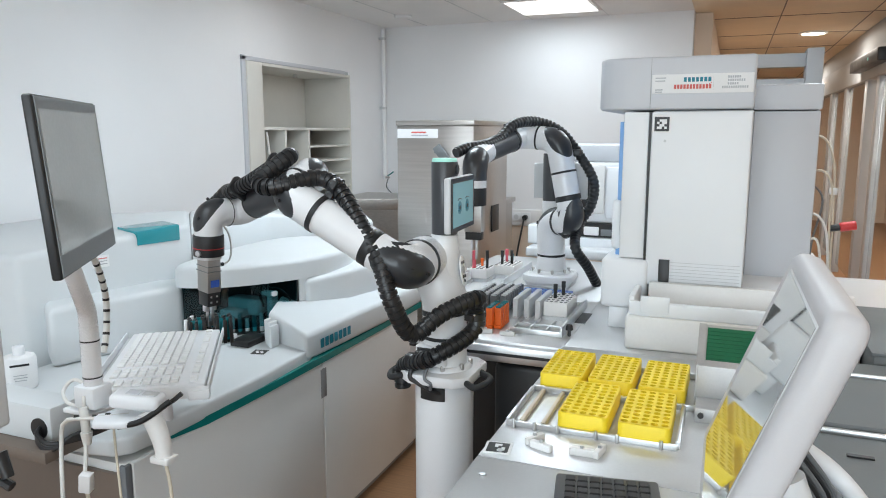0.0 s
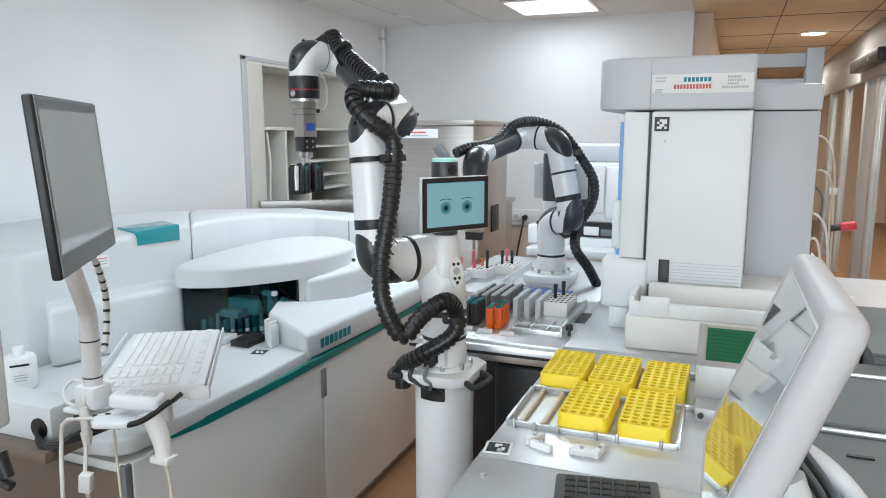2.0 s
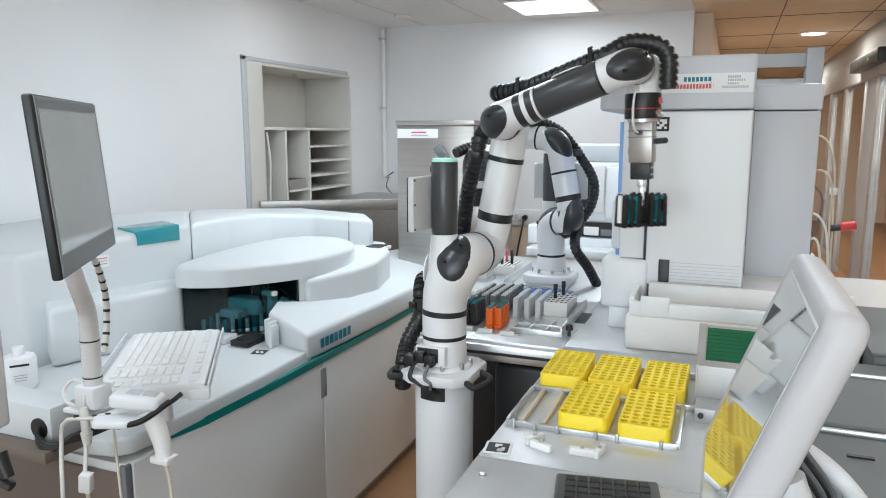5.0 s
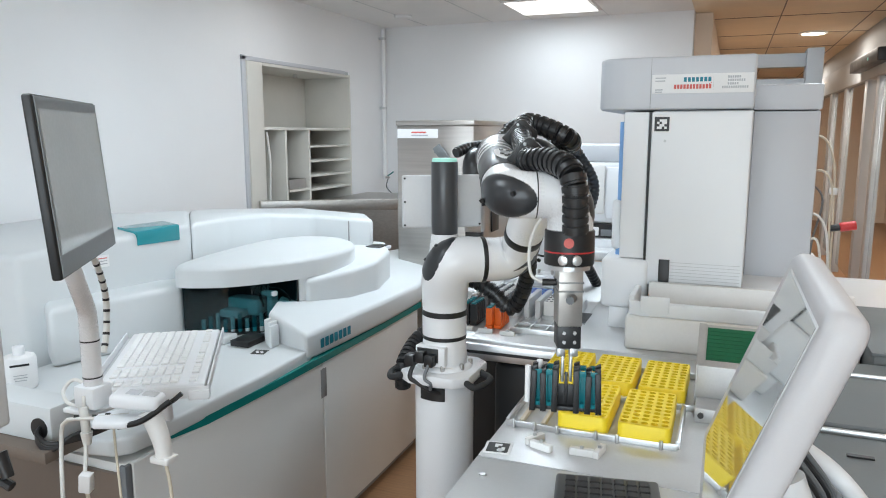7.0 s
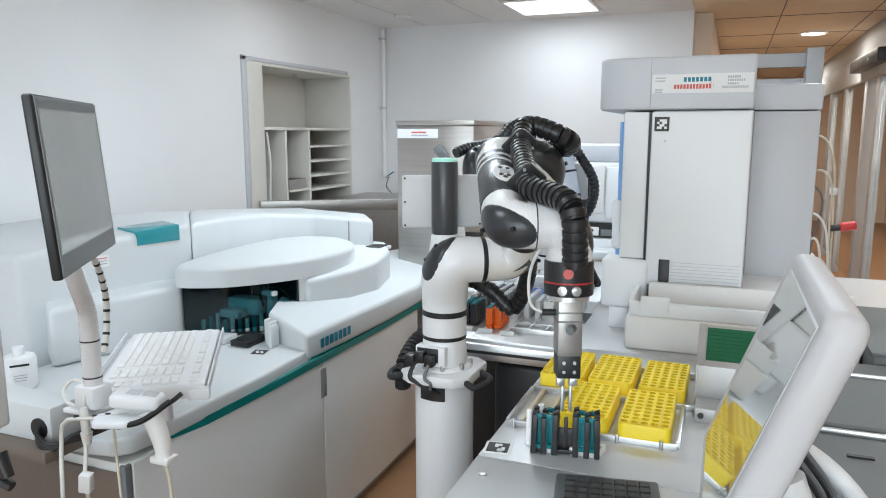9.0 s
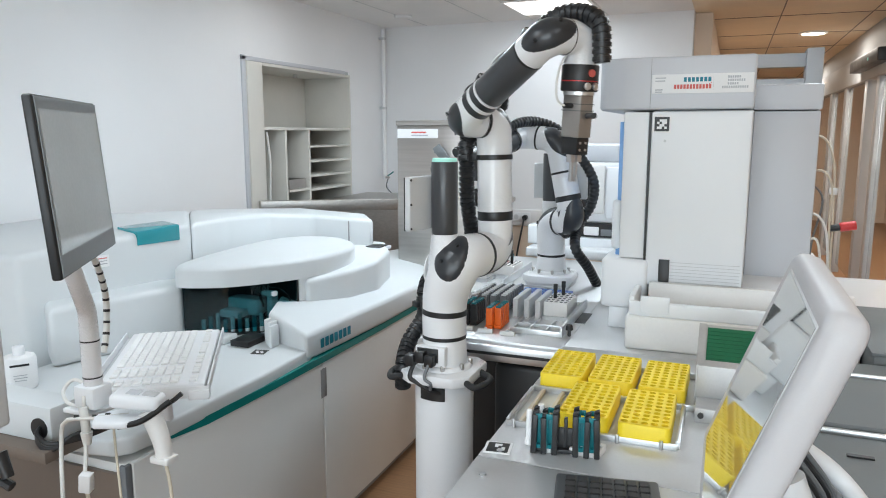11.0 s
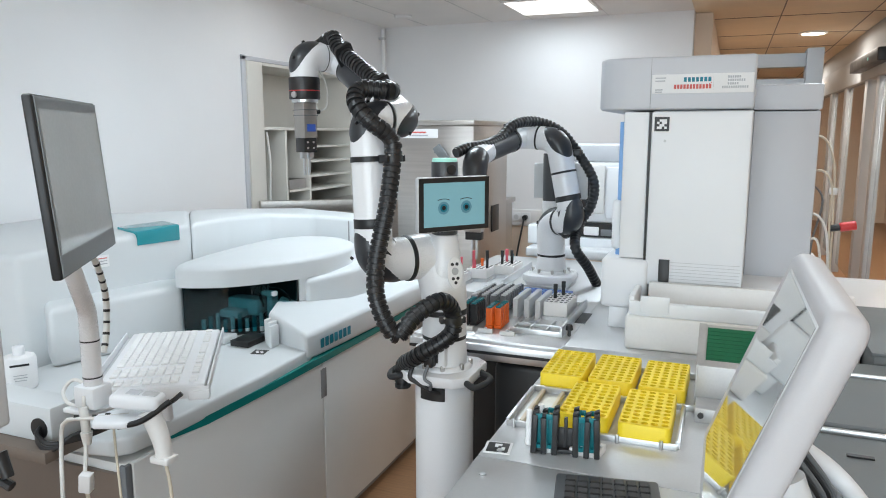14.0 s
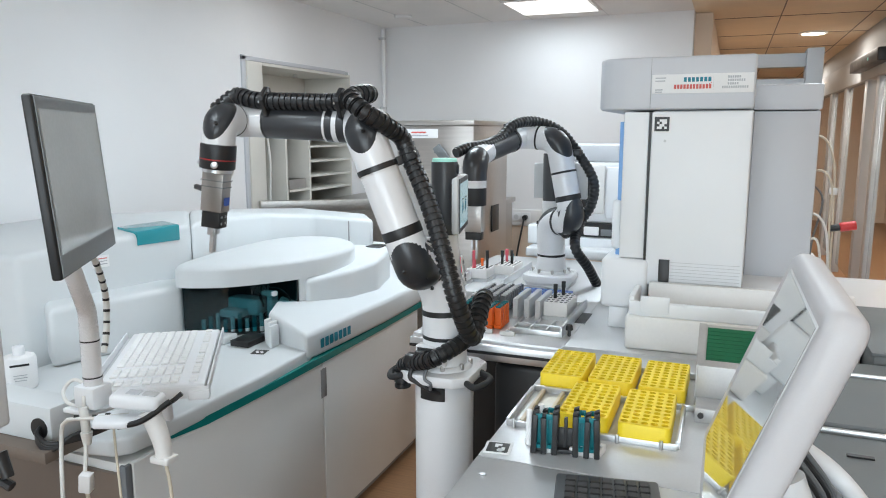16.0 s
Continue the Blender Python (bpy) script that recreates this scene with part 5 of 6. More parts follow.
part("inner_block", box(-1.79, -1.70, 2.18, 2.24, 0.80, 0.830, 0.006, 3), M_LGREY, AN, "pale inner step")
part("inner_arm", box(-1.625, -1.60, 2.25, 2.30, 0.752, 0.885, 0.008, 3), M_LGREY, AN, "white inner arm")
part("inner_arm", box(-1.640, -1.575, 2.235, 2.262, 0.885, 0.905, 0.006, 3), M_LGREY, AN)
for k in range(9):
    px0, py0 = -1.82 + 0.024 * k, 2.125 + 0.012 * k
    part("inner_tube", cyl((px0, py0, 0.752), (px0, py0, 0.800 + 0.012 * (k % 3)), 0.008, n=10), M_TEALP if k % 2 else M_LGREY, AN)
part("inner_hose", tube([(-1.66, 2.28, 0.83), (-1.64, 2.24, 0.90), (-1.59, 2.26, 0.915), (-1.555, 2.30, 0.87), (-1.56, 2.31, 0.80)], 0.004, 8, 30), M_BLACK, AN, "thin black inner hose")
win = [(-1.842, 2.050), (-1.775, 2.070), (-1.715, 2.098), (-1.655, 2.152), (-1.600, 2.216), (-1.560, 2.276), (-1.530, 2.325)]
gw = bmesh.new()
rows_ = [[gw.verts.new((x + dx, y + dy, z)) for x, y in win] for z in (0.775, 0.9375) for dx, dy in ((0, 0), (-0.003, 0.004))]
for i in range(len(win) - 1):
    for a, c in ((0, 2), (3, 1), (1, 0), (2, 3)):
        gw.faces.new((rows_[a][i], rows_[a][i + 1], rows_[c][i + 1], rows_[c][i]))
bmesh.ops.recalc_face_normals(gw, faces=gw.faces[:])
gl = part("window_pane", gw, M_SMOKE, AN, "smoked curved window")
gl.visible_shadow = False
part("slot_guide", prism([(-1.80, 1.99), (-1.64, 2.02), (-1.645, 2.10), (-1.70, 2.085), (-1.81, 2.04)], 0.748, 0.775, 0.008), M_HULL, AN)
for k in range(4):
    part("rack_guide", box(-1.53 + 0.018 * k, -1.516 + 0.018 * k, 2.10 - 0.018 * k, 2.15 - 0.018 * k, 0.748, 0.835 - 0.008 * (k % 2), 0.004), M_HULL, AN, "white rack guide")
part("rack_slot", box(-1.618, -1.540, 2.02, 2.14, 0.749, 0.770, 0.002), M_BLACK, AN, "black rack slot")
left1 = [(-1.985, 1.60), (-1.845, 2.045), (-1.955, 2.20), (-2.20, 1.75)]
part("left_cover", prism(left1, 0.748, 0.945, 0.022, 4), M_HULL, AN, "white cover")
hull = [(-2.10, 1.60), (-1.965, 2.20), (-1.975, 2.258), (-2.45, 2.80), (-2.85, 2.45), (-2.85, 1.52)]
part("left_hull", prism(hull, 0.70, 1.06, 0.025, 4, top=[0.05, 0.085, 0.085, 0.063, 0.06, 0.06]), M_HULL, AN, "white rear hull")
rear = [(-1.978, 2.262), (-1.985, 2.50), (-1.965, 2.76), (-1.86, 2.97), (-1.66, 3.02), (-1.575, 3.06), (-1.70, 3.22), (-2.1, 3.25), (-2.45, 2.96), (-2.455, 2.805)]
part("rear_hull", prism(rear, 0.70, 1.095, 0.02, 4, top=[0.048, 0.044, 0.034, 0.012, -0.004, -0.01, 0.0, 0.01, 0.02, 0.026]), M_HULL, AN, "white rear hull")
part("hull_joint", box(-1.645, -1.640, 2.935, 2.94, 0.96, 1.09), M_LINE, AN)
th = prism([(-2.004, 2.010), (-1.963, 2.185), (-2.10, 2.25), (-2.15, 2.06)], 1.088, 1.132, 0.004, 2, top=[0.008, 0.017, 0.018, 0.014])
part("teal_window", th, M_TEALGLASS, AN, "teal tinted window")
part("hull_label", prism([(-2.043, 1.840), (-2.030, 1.900), (-2.036, 1.902), (-2.049, 1.842)], 1.030, 1.072), M_PAPER, AN, "white paper label")
for k in range(3):
    part("text_bar", prism([(-2.0405, 1.848), (-2.0305, 1.892), (-2.034, 1.893), (-2.044, 1.849)], 1.040 + 0.010 * k, 1.043 + 0.010 * k), M_GREYINK if k < 2 else M_REDINK, AN, "unreadable line of print")
mk = pose(-1.478, 1.998, 0.7485, 0, 0, 14)
bm = box(-0.024, 0.024, -0.024, 0.024, 0, 0.001)
bm.transform(mk)
part("marker_plate", bm, M_BLACK, AN, "black and white marker")
for cx, cy in ((-0.010, 0.006), (0.006, 0.006), (0.012, -0.008), (-0.004, -0.008)):
    bm = box(cx - 0.005, cx + 0.005, cy - 0.005, cy + 0.005, 0.001, 0.0015)
    bm.transform(mk)
    part("marker_cell", bm, M_PAPER, AN)

# ---- operator monitor on its arm ----
TLm, TRm, BLm, BRm = Vector((-1.081, 0.889, 1.561)), Vector((-1.316, 1.231, 1.560)), Vector((-1.030, 0.855, 1.253)), Vector((-1.266, 1.197, 1.249))
xm, um = (TRm - TLm).normalized(), (TLm - BLm).normalized()
nm = xm.cross(um).normalized()
if nm.x < 0:
    xm, nm = -xm, -nm
um = nm.cross(xm)
ML = Matrix(((xm.x, um.x, nm.x, 0), (xm.y, um.y, nm.y, 0), (xm.z, um.z, nm.z, 0), (0, 0, 0, 1)))
ML.translation = (TLm + TRm + BLm + BRm) / 4
hw, hh = (TRm - TLm).length / 2, (TLm - BLm).length / 2
MO = thing("operator_monitor", "black flat touch monitor on a white arm, screen dark", "monitor", ML)
part("housing", box(-hw, hw, -hh, hh, -0.018, 0, 0.005, 3), M_BLACK, MO, "black monitor housing", local=True)
part("front_glass", box(-hw + 0.004, hw - 0.004, -hh + 0.004, hh - 0.004, 0, 0.0015), M_MGREY, MO, "dark glass front", local=True)
part("screen", box(-hw + 0.014, hw - 0.016, -hh + 0.042, hh - 0.024, 0.0015, 0.002), M_SCREEN, MO, "dark screen, pale wall reflection in its colour", local=True)
p0 = Vector((-1.185, 1.045, 0.95))
part("pole", cyl((p0.x, p0.y, 0.99), (p0.x, p0.y, 1.115), 0.0185, n=24), M_WHITE, MO, "white round pole")
part("pole_ring", cyl((p0.x, p0.y, 1.083), (p0.x, p0.y, 1.086), 0.0188, n=24), M_BLACK, MO)
part("pole_ring", cyl((p0.x, p0.y, 1.007), (p0.x, p0.y, 1.010), 0.0188, n=24), M_BLACK, MO)
part("arm", sweep(bend_path((p0.x, p0.y, 1.10), (p0.x, p0.y, 1.145), (-1.155, 0.985, 1.26), 0.02), 0.0175, 20), M_WHITE, MO, "white arm bent to the monitor")
cp = spline([(-1.19, 1.07, 1.26), (-1.205, 1.10, 1.215), (-1.225, 1.13, 1.15), (-1.22, 1.12, 1.08), (-1.21, 1.10, 1.04)], 40)
part("wrapped_cable", sweep(cp, 0.0065, 10), M_CABLE, MO, "white cable with black wrap")
for k in range(1, 40, 4):
    part("cable_wrap", cyl(cp[k], cp[k] + (cp[k + 1] - cp[k]) * 0.9, 0.0070, n=10), M_BLACK, MO)
part("pole_mount", box(-1.215, -1.160, 1.02, 1.07, 0.945, 0.992, 0.006), M_PLASTIC, MO)
part("tray_column", cyl((-1.36, 1.42, 0.748), (-1.33, 1.38, 0.934), 0.02, n=20), M_WHITE, MO)
part("tray_bracket", box(-1.26, -1.175, 1.03, 1.10, 0.925, 0.9345, 0.002), M_PLASTIC, MO)

# white keyboard on its tray
ax = Vector((-1.295 + 1.030, 1.577 - 1.193, 0))
ang = math.degrees(math.atan2(ax.y, ax.x))
KT = thing("keyboard_tray", "white metal keyboard tray on the monitor arm", "tray", pose(-1.275, 1.335, 0.935, 0, 0, ang) @ pose(0, 0, 0, 0, 0, 0))
part("plate", box(-0.235, 0.235, -0.126, 0.126, 0, 0.006, 0.002), M_LGREY, KT, local=True)
part("front_lip", box(-0.237, 0.237, -0.1285, -0.1245, 0.0, 0.022, 0.001), M_PLASTIC, KT, local=True)
part("back_lip", box(-0.237, 0.237, 0.1245, 0.1285, 0.0, 0.022, 0.001), M_PLASTIC, KT, local=True)
part("side_lip", box(-0.240, -0.2365, -0.128, 0.128, -0.008, 0.018, 0.001), M_PLASTIC, KT, local=True)
part("corner_block", box(-0.245, -0.20, 0.09, 0.135, -0.03, 0.004, 0.004), M_PLASTIC, KT, local=True)
part("corner_block", box(-0.245, -0.215, -0.13, -0.085, -0.012, 0.010, 0.003), M_PLASTIC, KT, local=True)
KW = keyboard("keyboard", "white keyboard on the metal tray", pose(-1.275, 1.335, 0.941, 0, 0, ang) @ pose(0, -0.005, 0, 0, 0, 180), 0.455, 0.228, 22, 10, M_PLASTIC, M_PAPER, skip=lambda i, j: i in (15, 19) or j == 8 or (j == 9 and i in (1, 6, 11)))

# hand scanner in its holder
SC = thing("barcode_scanner", "white and beige hand-held scanner in a holder under the tray", "scanner", pose(-0.9, 0.87, 1.0))
part("holder_plate", prism([(-1.16, 1.02), (-1.13, 0.985), (-1.07, 1.01), (-1.055, 1.06), (-1.13, 1.075)], 0.925, 0.940, 0.005), M_PLASTIC, SC, "white holder")
part("holder_arm", tube([(-1.09, 1.01, 0.928), (-1.05, 1.03, 0.938), (-1.015, 1.075, 0.968)], 0.006, 8, 20), M_BLACK, SC, "black holder prong")
part("holder_arm", tube([(-1.06, 1.06, 0.945), (-1.03, 1.09, 0.958), (-1.012, 1.105, 0.975)], 0.005, 8, 20), M_BLACK, SC, "black holder prong")
hdm = box(-0.050, 0.050, -0.026, 0.026, -0.014, 0.016, 0.011, 4)
hdm.transform(pose(-1.080, 1.055, 0.968, 0, 6, 21))
part("scanner_head", hdm, M_PLASTIC, SC, "white scanner head")
hdm = box(-0.020, 0.006, -0.012, 0.012, 0.015, 0.018, 0.001)
hdm.transform(pose(-1.080, 1.055, 0.968, 0, 6, 21))
part("scanner_display", hdm, M_PANEL, SC, "small grey display")
hdm = box(0.012, 0.040, -0.012, 0.012, 0.0145, 0.0185, 0.003)
hdm.transform(pose(-1.080, 1.055, 0.968, 0, 6, 21))
part("scanner_button", hdm, M_LGREY, SC)
part("scanner_grip", sweep(spline([(-1.060, 1.062, 0.948), (-1.045, 1.064, 0.915), (-1.032, 1.064, 0.880), (-1.028, 1.063, 0.850)], 16), [0.021 - 0.0003 * i for i in range(17)], 16), M_CREAM, SC, "beige grip")
part("grip_end", box(-1.052, -1.006, 1.045, 1.082, 0.842, 0.857, 0.005), M_CREAM, SC)
part("scanner_cable", tube([(-1.028, 1.063, 0.85), (-1.015, 1.06, 0.80), (-1.0, 1.05, 0.70), (-1.02, 1.08, 0.40)], 0.0035, 8, 30), M_BEIGE, SC, "beige cable")

# cables and couplings hanging from the tray
CA = thing("cable_bundle", "white cables with inline couplings hanging from the tray", "cable", pose(-1.18, 1.0, 0.9))
part("coupling", cyl((-1.180, 1.012, 0.955), (-1.172, 1.008, 0.905), 0.009, n=14, bev=0.002), M_CABLE, CA, "white coupling")
part("coupling", cyl((-1.172, 1.008, 0.905), (-1.170, 1.006, 0.880), 0.012, 0.008, 14), M_CABLE, CA)
part("cable", tube([(-1.185, 1.02, 0.975), (-1.178, 1.010, 0.93), (-1.168, 1.0, 0.88), (-1.153, 0.98, 0.83)], 0.004, 8, 24), M_CABLE, CA)
bm = box(-0.012, 0.012, -0.010, 0.010, -0.020, 0.020, 0.003)
bm.transform(pose(-1.150, 0.979, 0.815, 6, 8, 20))
part("adapter", bm, M_PAPER, CA, "small white adapter")
part("cable", tube([(-1.150, 0.979, 0.80), (-1.142, 0.975, 0.76), (-1.14, 0.98, 0.4)], 0.004, 8, 24), M_BEIGE, CA)
part("cable", tube([(-1.10, 1.05, 0.937), (-1.16, 1.01, 0.935), (-1.215, 0.995, 0.925), (-1.222, 0.99, 0.88), (-1.20, 0.965, 0.79), (-1.21, 0.97, 0.45)], 0.0042, 8, 40), M_CABLE, CA)
part("cable", tube([(-1.127, 1.034, 0.925), (-1.11, 1.02, 0.86), (-1.084, 1.0, 0.786), (-1.09, 1.02, 0.4)], 0.0025, 8, 30), M_BEIGE, CA)
part("cable", tube([(-1.24, 1.09, 0.955), (-1.285, 1.085, 0.975), (-1.30, 1.07, 0.955), (-1.27, 1.05, 0.94), (-1.20, 1.03, 0.945)], 0.004, 8, 30), M_CABLE, CA)
for k, (x, y, z) in enumerate(((-1.19, 1.004, 0.935), (-1.155, 1.016, 0.936), (-1.135, 1.03, 0.937))):
    part("cable_wrap", cyl((x - 0.004, y - 0.002, z), (x + 0.004, y + 0.002, z), 0.0055, n=10), M_BLACK, CA)

# bottle and small box at the near end of the analyser
BO = thing("reagent_bottle", "white plastic bottle with a handwritten label", "bottle", pose(-1.92, 1.44, 0.748))
part("bottle", cyl((-1.92, 1.44, 0.748), (-1.92, 1.44, 0.852), 0.045, n=28, bev=0.012), M_PAPER, BO)
part("bottle_cap", cyl((-1.92, 1.44, 0.852), (-1.92, 1.44, 0.878), 0.016, n=18, bev=0.002), M_PLASTIC, BO)
for k, (z, w) in enumerate(((0.828, 0.05), (0.80, 0.035), (0.792, 0.035), (0.784, 0.03))):
    bm = box(-w / 2, w / 2, -0.0465, -0.0455, z, z + (0.006 if k == 0 else 0.002))
    bm.transform(pose(-1.92, 1.44, 0, 0, 0, 52))
    part("text_bar", bm, M_BLACK if k == 0 else M_GREYINK, BO, "handwriting as a dark bar")
PB = thing("power_box", "white power box with a round cable opening", "box", pose(-1.66, 1.19, 0.70))
part("bracket", box(-2.08, -1.80, 1.18, 1.258, 0.62, 0.7345, 0.003), M_BROWN, PB, "brown bracket")
part("shelf", box(-2.1, -1.44, 1.12, 1.256, 0.735, 0.764, 0.003), M_BROWN, PB, "grey shelf")
part("body", box(-1.80, -1.462, 1.16, 1.25, 0.764, 0.855, 0.006), M_HULL, PB)
part("opening", cyl((-1.500, 1.161, 0.800), (-1.500, 1.157, 0.800), 0.026, n=24), M_BLACK, PB, "black round opening")
for k in range(4):
    part("cable", tube([(-1.500, 1.17, 0.806 - 0.006 * k), (-1.485, 1.14, 0.796 - 0.005 * k), (-1.45, 1.14, 0.778 - 0.006 * k), (-1.41, 1.18, 0.778 + 0.004 * k), (-1.37, 1.25, 0.79)], 0.006, 8, 30), M_BLACK, PB, "black cable")
GC = thing("equipment_housing", "light grey upright equipment housing with black plugs below", "housing", pose(-0.95, 0.62, 0))
part("housing", box(-1.20, -0.884, 0.585, 0.645, 1.108, 1.250, 0.008, 4), M_LGREY, GC)
part("post", box(-1.20, -1.10, 0.59, 0.64, 0.0, 1.110, 0.006), M_LGREY, GC)
part("plug", cyl((-0.885, 0.622, 1.078), (-0.872, 0.622, 1.045), 0.010, 0.008, 12), M_BLACK, GC, "black plug")
part("plug_cable", tube([(-0.93, 0.61, 1.07), (-0.905, 0.615, 1.055), (-0.885, 0.62, 1.04), (-0.868, 0.623, 1.032)], 0.007, 8, 20), M_BLACK, GC)

# ---- wall niche with shelves ----
SH = thing("built_in_shelf", "pale laminate shelf unit set into the wall, mostly empty", "shelf", pose(-3.1, 4.6, 0.4))
DX = 0.42
part("back_panel", box(WX - DX, WX - DX + 0.018, 3.96, 5.31, 0.42, 1.96), M_SHELF, SH)
part("left_panel", box(WX - DX + 0.018, WX + 0.02, 3.955, 4.12, 0.42, 1.955, 0.002), M_SHELF, SH)
part("right_panel", box(WX - DX + 0.018, WX + 0.02, 5.295, 5.315, 0.42, 1.955, 0.002), M_SHELF, SH)
part("top_panel", box(WX - DX + 0.018, WX + 0.02, 4.121, 5.294, 1.935, 1.955, 0.002), M_SHELF, SH)
part("middle_shelf", box(WX - DX + 0.018, WX + 0.018, 4.121, 5.294, 1.512, 1.532, 0.002), M_SHELF, SH)
for y in (4.375, 4.68):
    part("divider", box(WX - DX + 0.018, WX + 0.015, y - 0.012, y + 0.012, 0.42, 1.511, 0.002), M_SHELF, SH)
for z in (1.40, 1.29, 1.18, 1.075):
    part("shelf_board", box(WX - DX + 0.018, WX + 0.012, 4.694, 5.293, z - 0.016, z, 0.002), M_SHELF, SH)
part("frame_strip", box(WX - 0.004, WX + 0.012, 3.915, 3.953, 0.42, 1.99, 0.002), M_PANEL, SH, "grey frame strip")
part("frame_strip", box(WX - 0.004, WX + 0.012, 3.915, 5.25, 1.958, 1.985, 0.002), M_PANEL, SH, "grey frame strip")
part("lamp_knob", cyl((-3.12, 4.28, 1.905), (-3.12, 4.28, 1.934), 0.012, n=12), M_STEEL, SH)
part("lamp_knob", cyl((-3.12, 4.80, 1.905), (-3.12, 4.80, 1.934), 0.012, n=12), M_STEEL, SH)
part("cord", tube([(WX + 0.02, 4.14, 1.50), (WX + 0.03, 4.155, 1.3), (WX + 0.025, 4.15, 1.1), (WX + 0.03, 4.14, 0.95)], 0.008, 8, 24), M_CABLE, SH, "white cord")
BK = thing("wire_basket", "small metal wire basket on the shelf", "basket", pose(-2.98, 4.53, 1.09))
part("basket_floor", box(-3.10, -2.95, 4.42, 4.64, 1.09, 1.095), M_STEEL, BK)
part("basket_front", box(-2.952, -2.948, 4.42, 4.64, 1.09, 1.16), M_STEEL, BK)
part("basket_side", box(-3.10, -2.95, 4.638, 4.642, 1.09, 1.16), M_STEEL, BK)
part("basket_side", box(-3.10, -2.95, 4.418, 4.422, 1.09, 1.16), M_STEEL, BK)
part("basket_shelf", box(-3.2, -2.93, 4.39, 4.665, 1.072, 1.088), M_SHELF, BK)
# steel counter along the wall
CT = thing("steel_counter", "brushed steel trough counter along the wall", "counter", pose(-2.4, 4.6, 0))
part("top_rim", prism([(-2.93, 4.02), (-2.90, 4.00), (-1.98, 4.60), (-1.98, 4.64), (-2.93, 4.06)], 0.97, 1.045, 0.003), M_STEEL, CT)
part("front_face", prism([(-2.90, 3.99), (-1.97, 4.595), (-1.97, 4.60), (-2.90, 3.995)], 0.55, 0.969), M_STEEL, CT)
part("counter_top", prism([(-2.93, 4.07), (-1.98, 4.65), (-1.60, 4.65), (-1.60, 5.6), (-2.93, 5.6)], 0.95, 0.985, 0.003), M_STEEL, CT)
part("counter_body", prism([(-2.93, 4.09), (-1.99, 4.67), (-1.62, 4.67), (-1.62, 5.58), (-2.93, 5.58)], 0.0, 0.949), M_STEEL, CT)
part("control_box", box(-2.02, -1.90, 4.555, 4.595, 0.87, 0.97, 0.004), M_MGREY, CT, "dark socket block")
for k in range(6):
    part("socket_dot", cyl((-2.0 + 0.035 * (k % 3), 4.553, 0.895 + 0.04 * (k // 3)), (-2.0 + 0.035 * (k % 3), 4.5555, 0.895 + 0.04 * (k // 3)), 0.008, n=10), M_LGREY, CT)
# pipe in the corner with a tap
PP = thing("wall_pipe", "thin painted pipe with a tap in the corner", "pipe", pose(-2.9, 5.98, 1.0))
part("pipe", cyl((-2.915, 5.90, 1.08), (-2.915, 5.90, 2.39), 0.016, n=14), M_WALL, PP)
for z in (1.7, 2.3):
    part("pipe_clip", box(-2.95, -2.90, 5.88, 5.92, z, z + 0.02), M_LGREY, PP)
part("tap", cyl((-2.88, 5.86, 1.10), (-2.83, 5.80, 1.10), 0.012, n=12), M_STEEL, PP, "small steel tap")
part("tap_lever", cyl((-2.86, 5.84, 1.11), (-2.80, 5.84, 1.15), 0.006, n=8), M_TEAL, PP)
part("tap_hose", tube([(-2.84, 5.81, 1.09), (-2.85, 5.80, 1.02), (-2.80, 5.80, 0.96)], 0.006, 8, 16), M_MGREY, PP)

# ---- steel cabinet and the things on the far bench ----
ST = thing("steel_cabinet", "tall brushed steel cabinet with a white label", "cabinet", pose(-1.35, 3.6, 0))
part("body", box(-1.56, -1.155, 3.30, 3.86, 0.0, 1.53, 0.004), M_STEEL, ST)
part("top", box(-1.565, -1.150, 3.293, 3.865, 1.531, 1.556, 0.004), M_STEEL, ST)
part("label", box(-1.556, -1.34, 3.2965, 3.2985, 1.470, 1.515), M_PAPER, ST, "white label")
part("text_bar", box(-1.48, -1.40, 3.2955, 3.2962, 1.495, 1.502), M_REDINK, ST, "unreadable line of print")
part("text_bar", box(-1.48, -1.39, 3.2955, 3.2962, 1.481, 1.487), M_GREYINK, ST, "unreadable line of print")
part("vent", box(-1.154, -1.148, 3.58, 3.70, 0.98, 1.12, 0.003), M_BLACK, ST, "black vent panel")
part("lid_strut", box(-1.345, -1.290, 3.26, 3.29, 1.40, 1.405), M_MGREY, ST)
stt = box(-0.022, 0.022, -0.006, 0.006, 0, 0.085, 0.002)
stt.transform(pose(-1.285, 3.27, 1.365, 0, -38, 0))
part("lever", stt, M_MGREY, ST, "grey lever")

IN = thing("bench_instrument", "white bench instrument with a grey top behind the robot", "instrument", pose(-0.68, 3.5, BZ))
part("body", box(-0.875, -0.42, 3.38, 3.9, 0.93, 1.01, 0.012, 3), M_PLASTIC, IN)
part("upper_body", box(-0.69, -0.42, 3.40, 3.88, 1.075, 1.36, 0.015, 3), M_PLASTIC, IN)
part("top", box(-0.80, -0.40, 3.42, 3.9, 1.362, 1.44, 0.008), M_PANEL, IN, "grey top")
part("screen_frame", box(-0.72, -0.54, 3.392, 3.405, 1.12, 1.35, 0.01, 3), M_CREAM, IN)
part("screen", box(-0.705, -0.60, 3.388, 3.3925, 1.15, 1.325), M_BLACK, IN, "dark screen")
part("side_unit", box(-0.535, -0.44, 3.39, 3.45, 1.10, 1.34, 0.008), M_PLASTIC, IN)
part("dark_gap", box(-0.86, -0.43, 3.385, 3.42, 1.012, 1.075), M_BLACK, IN, "dark gap with sample parts")
part("carriage", box(-0.63, -0.56, 3.375, 3.40, 1.02, 1.06, 0.004), M_PAPER, IN)
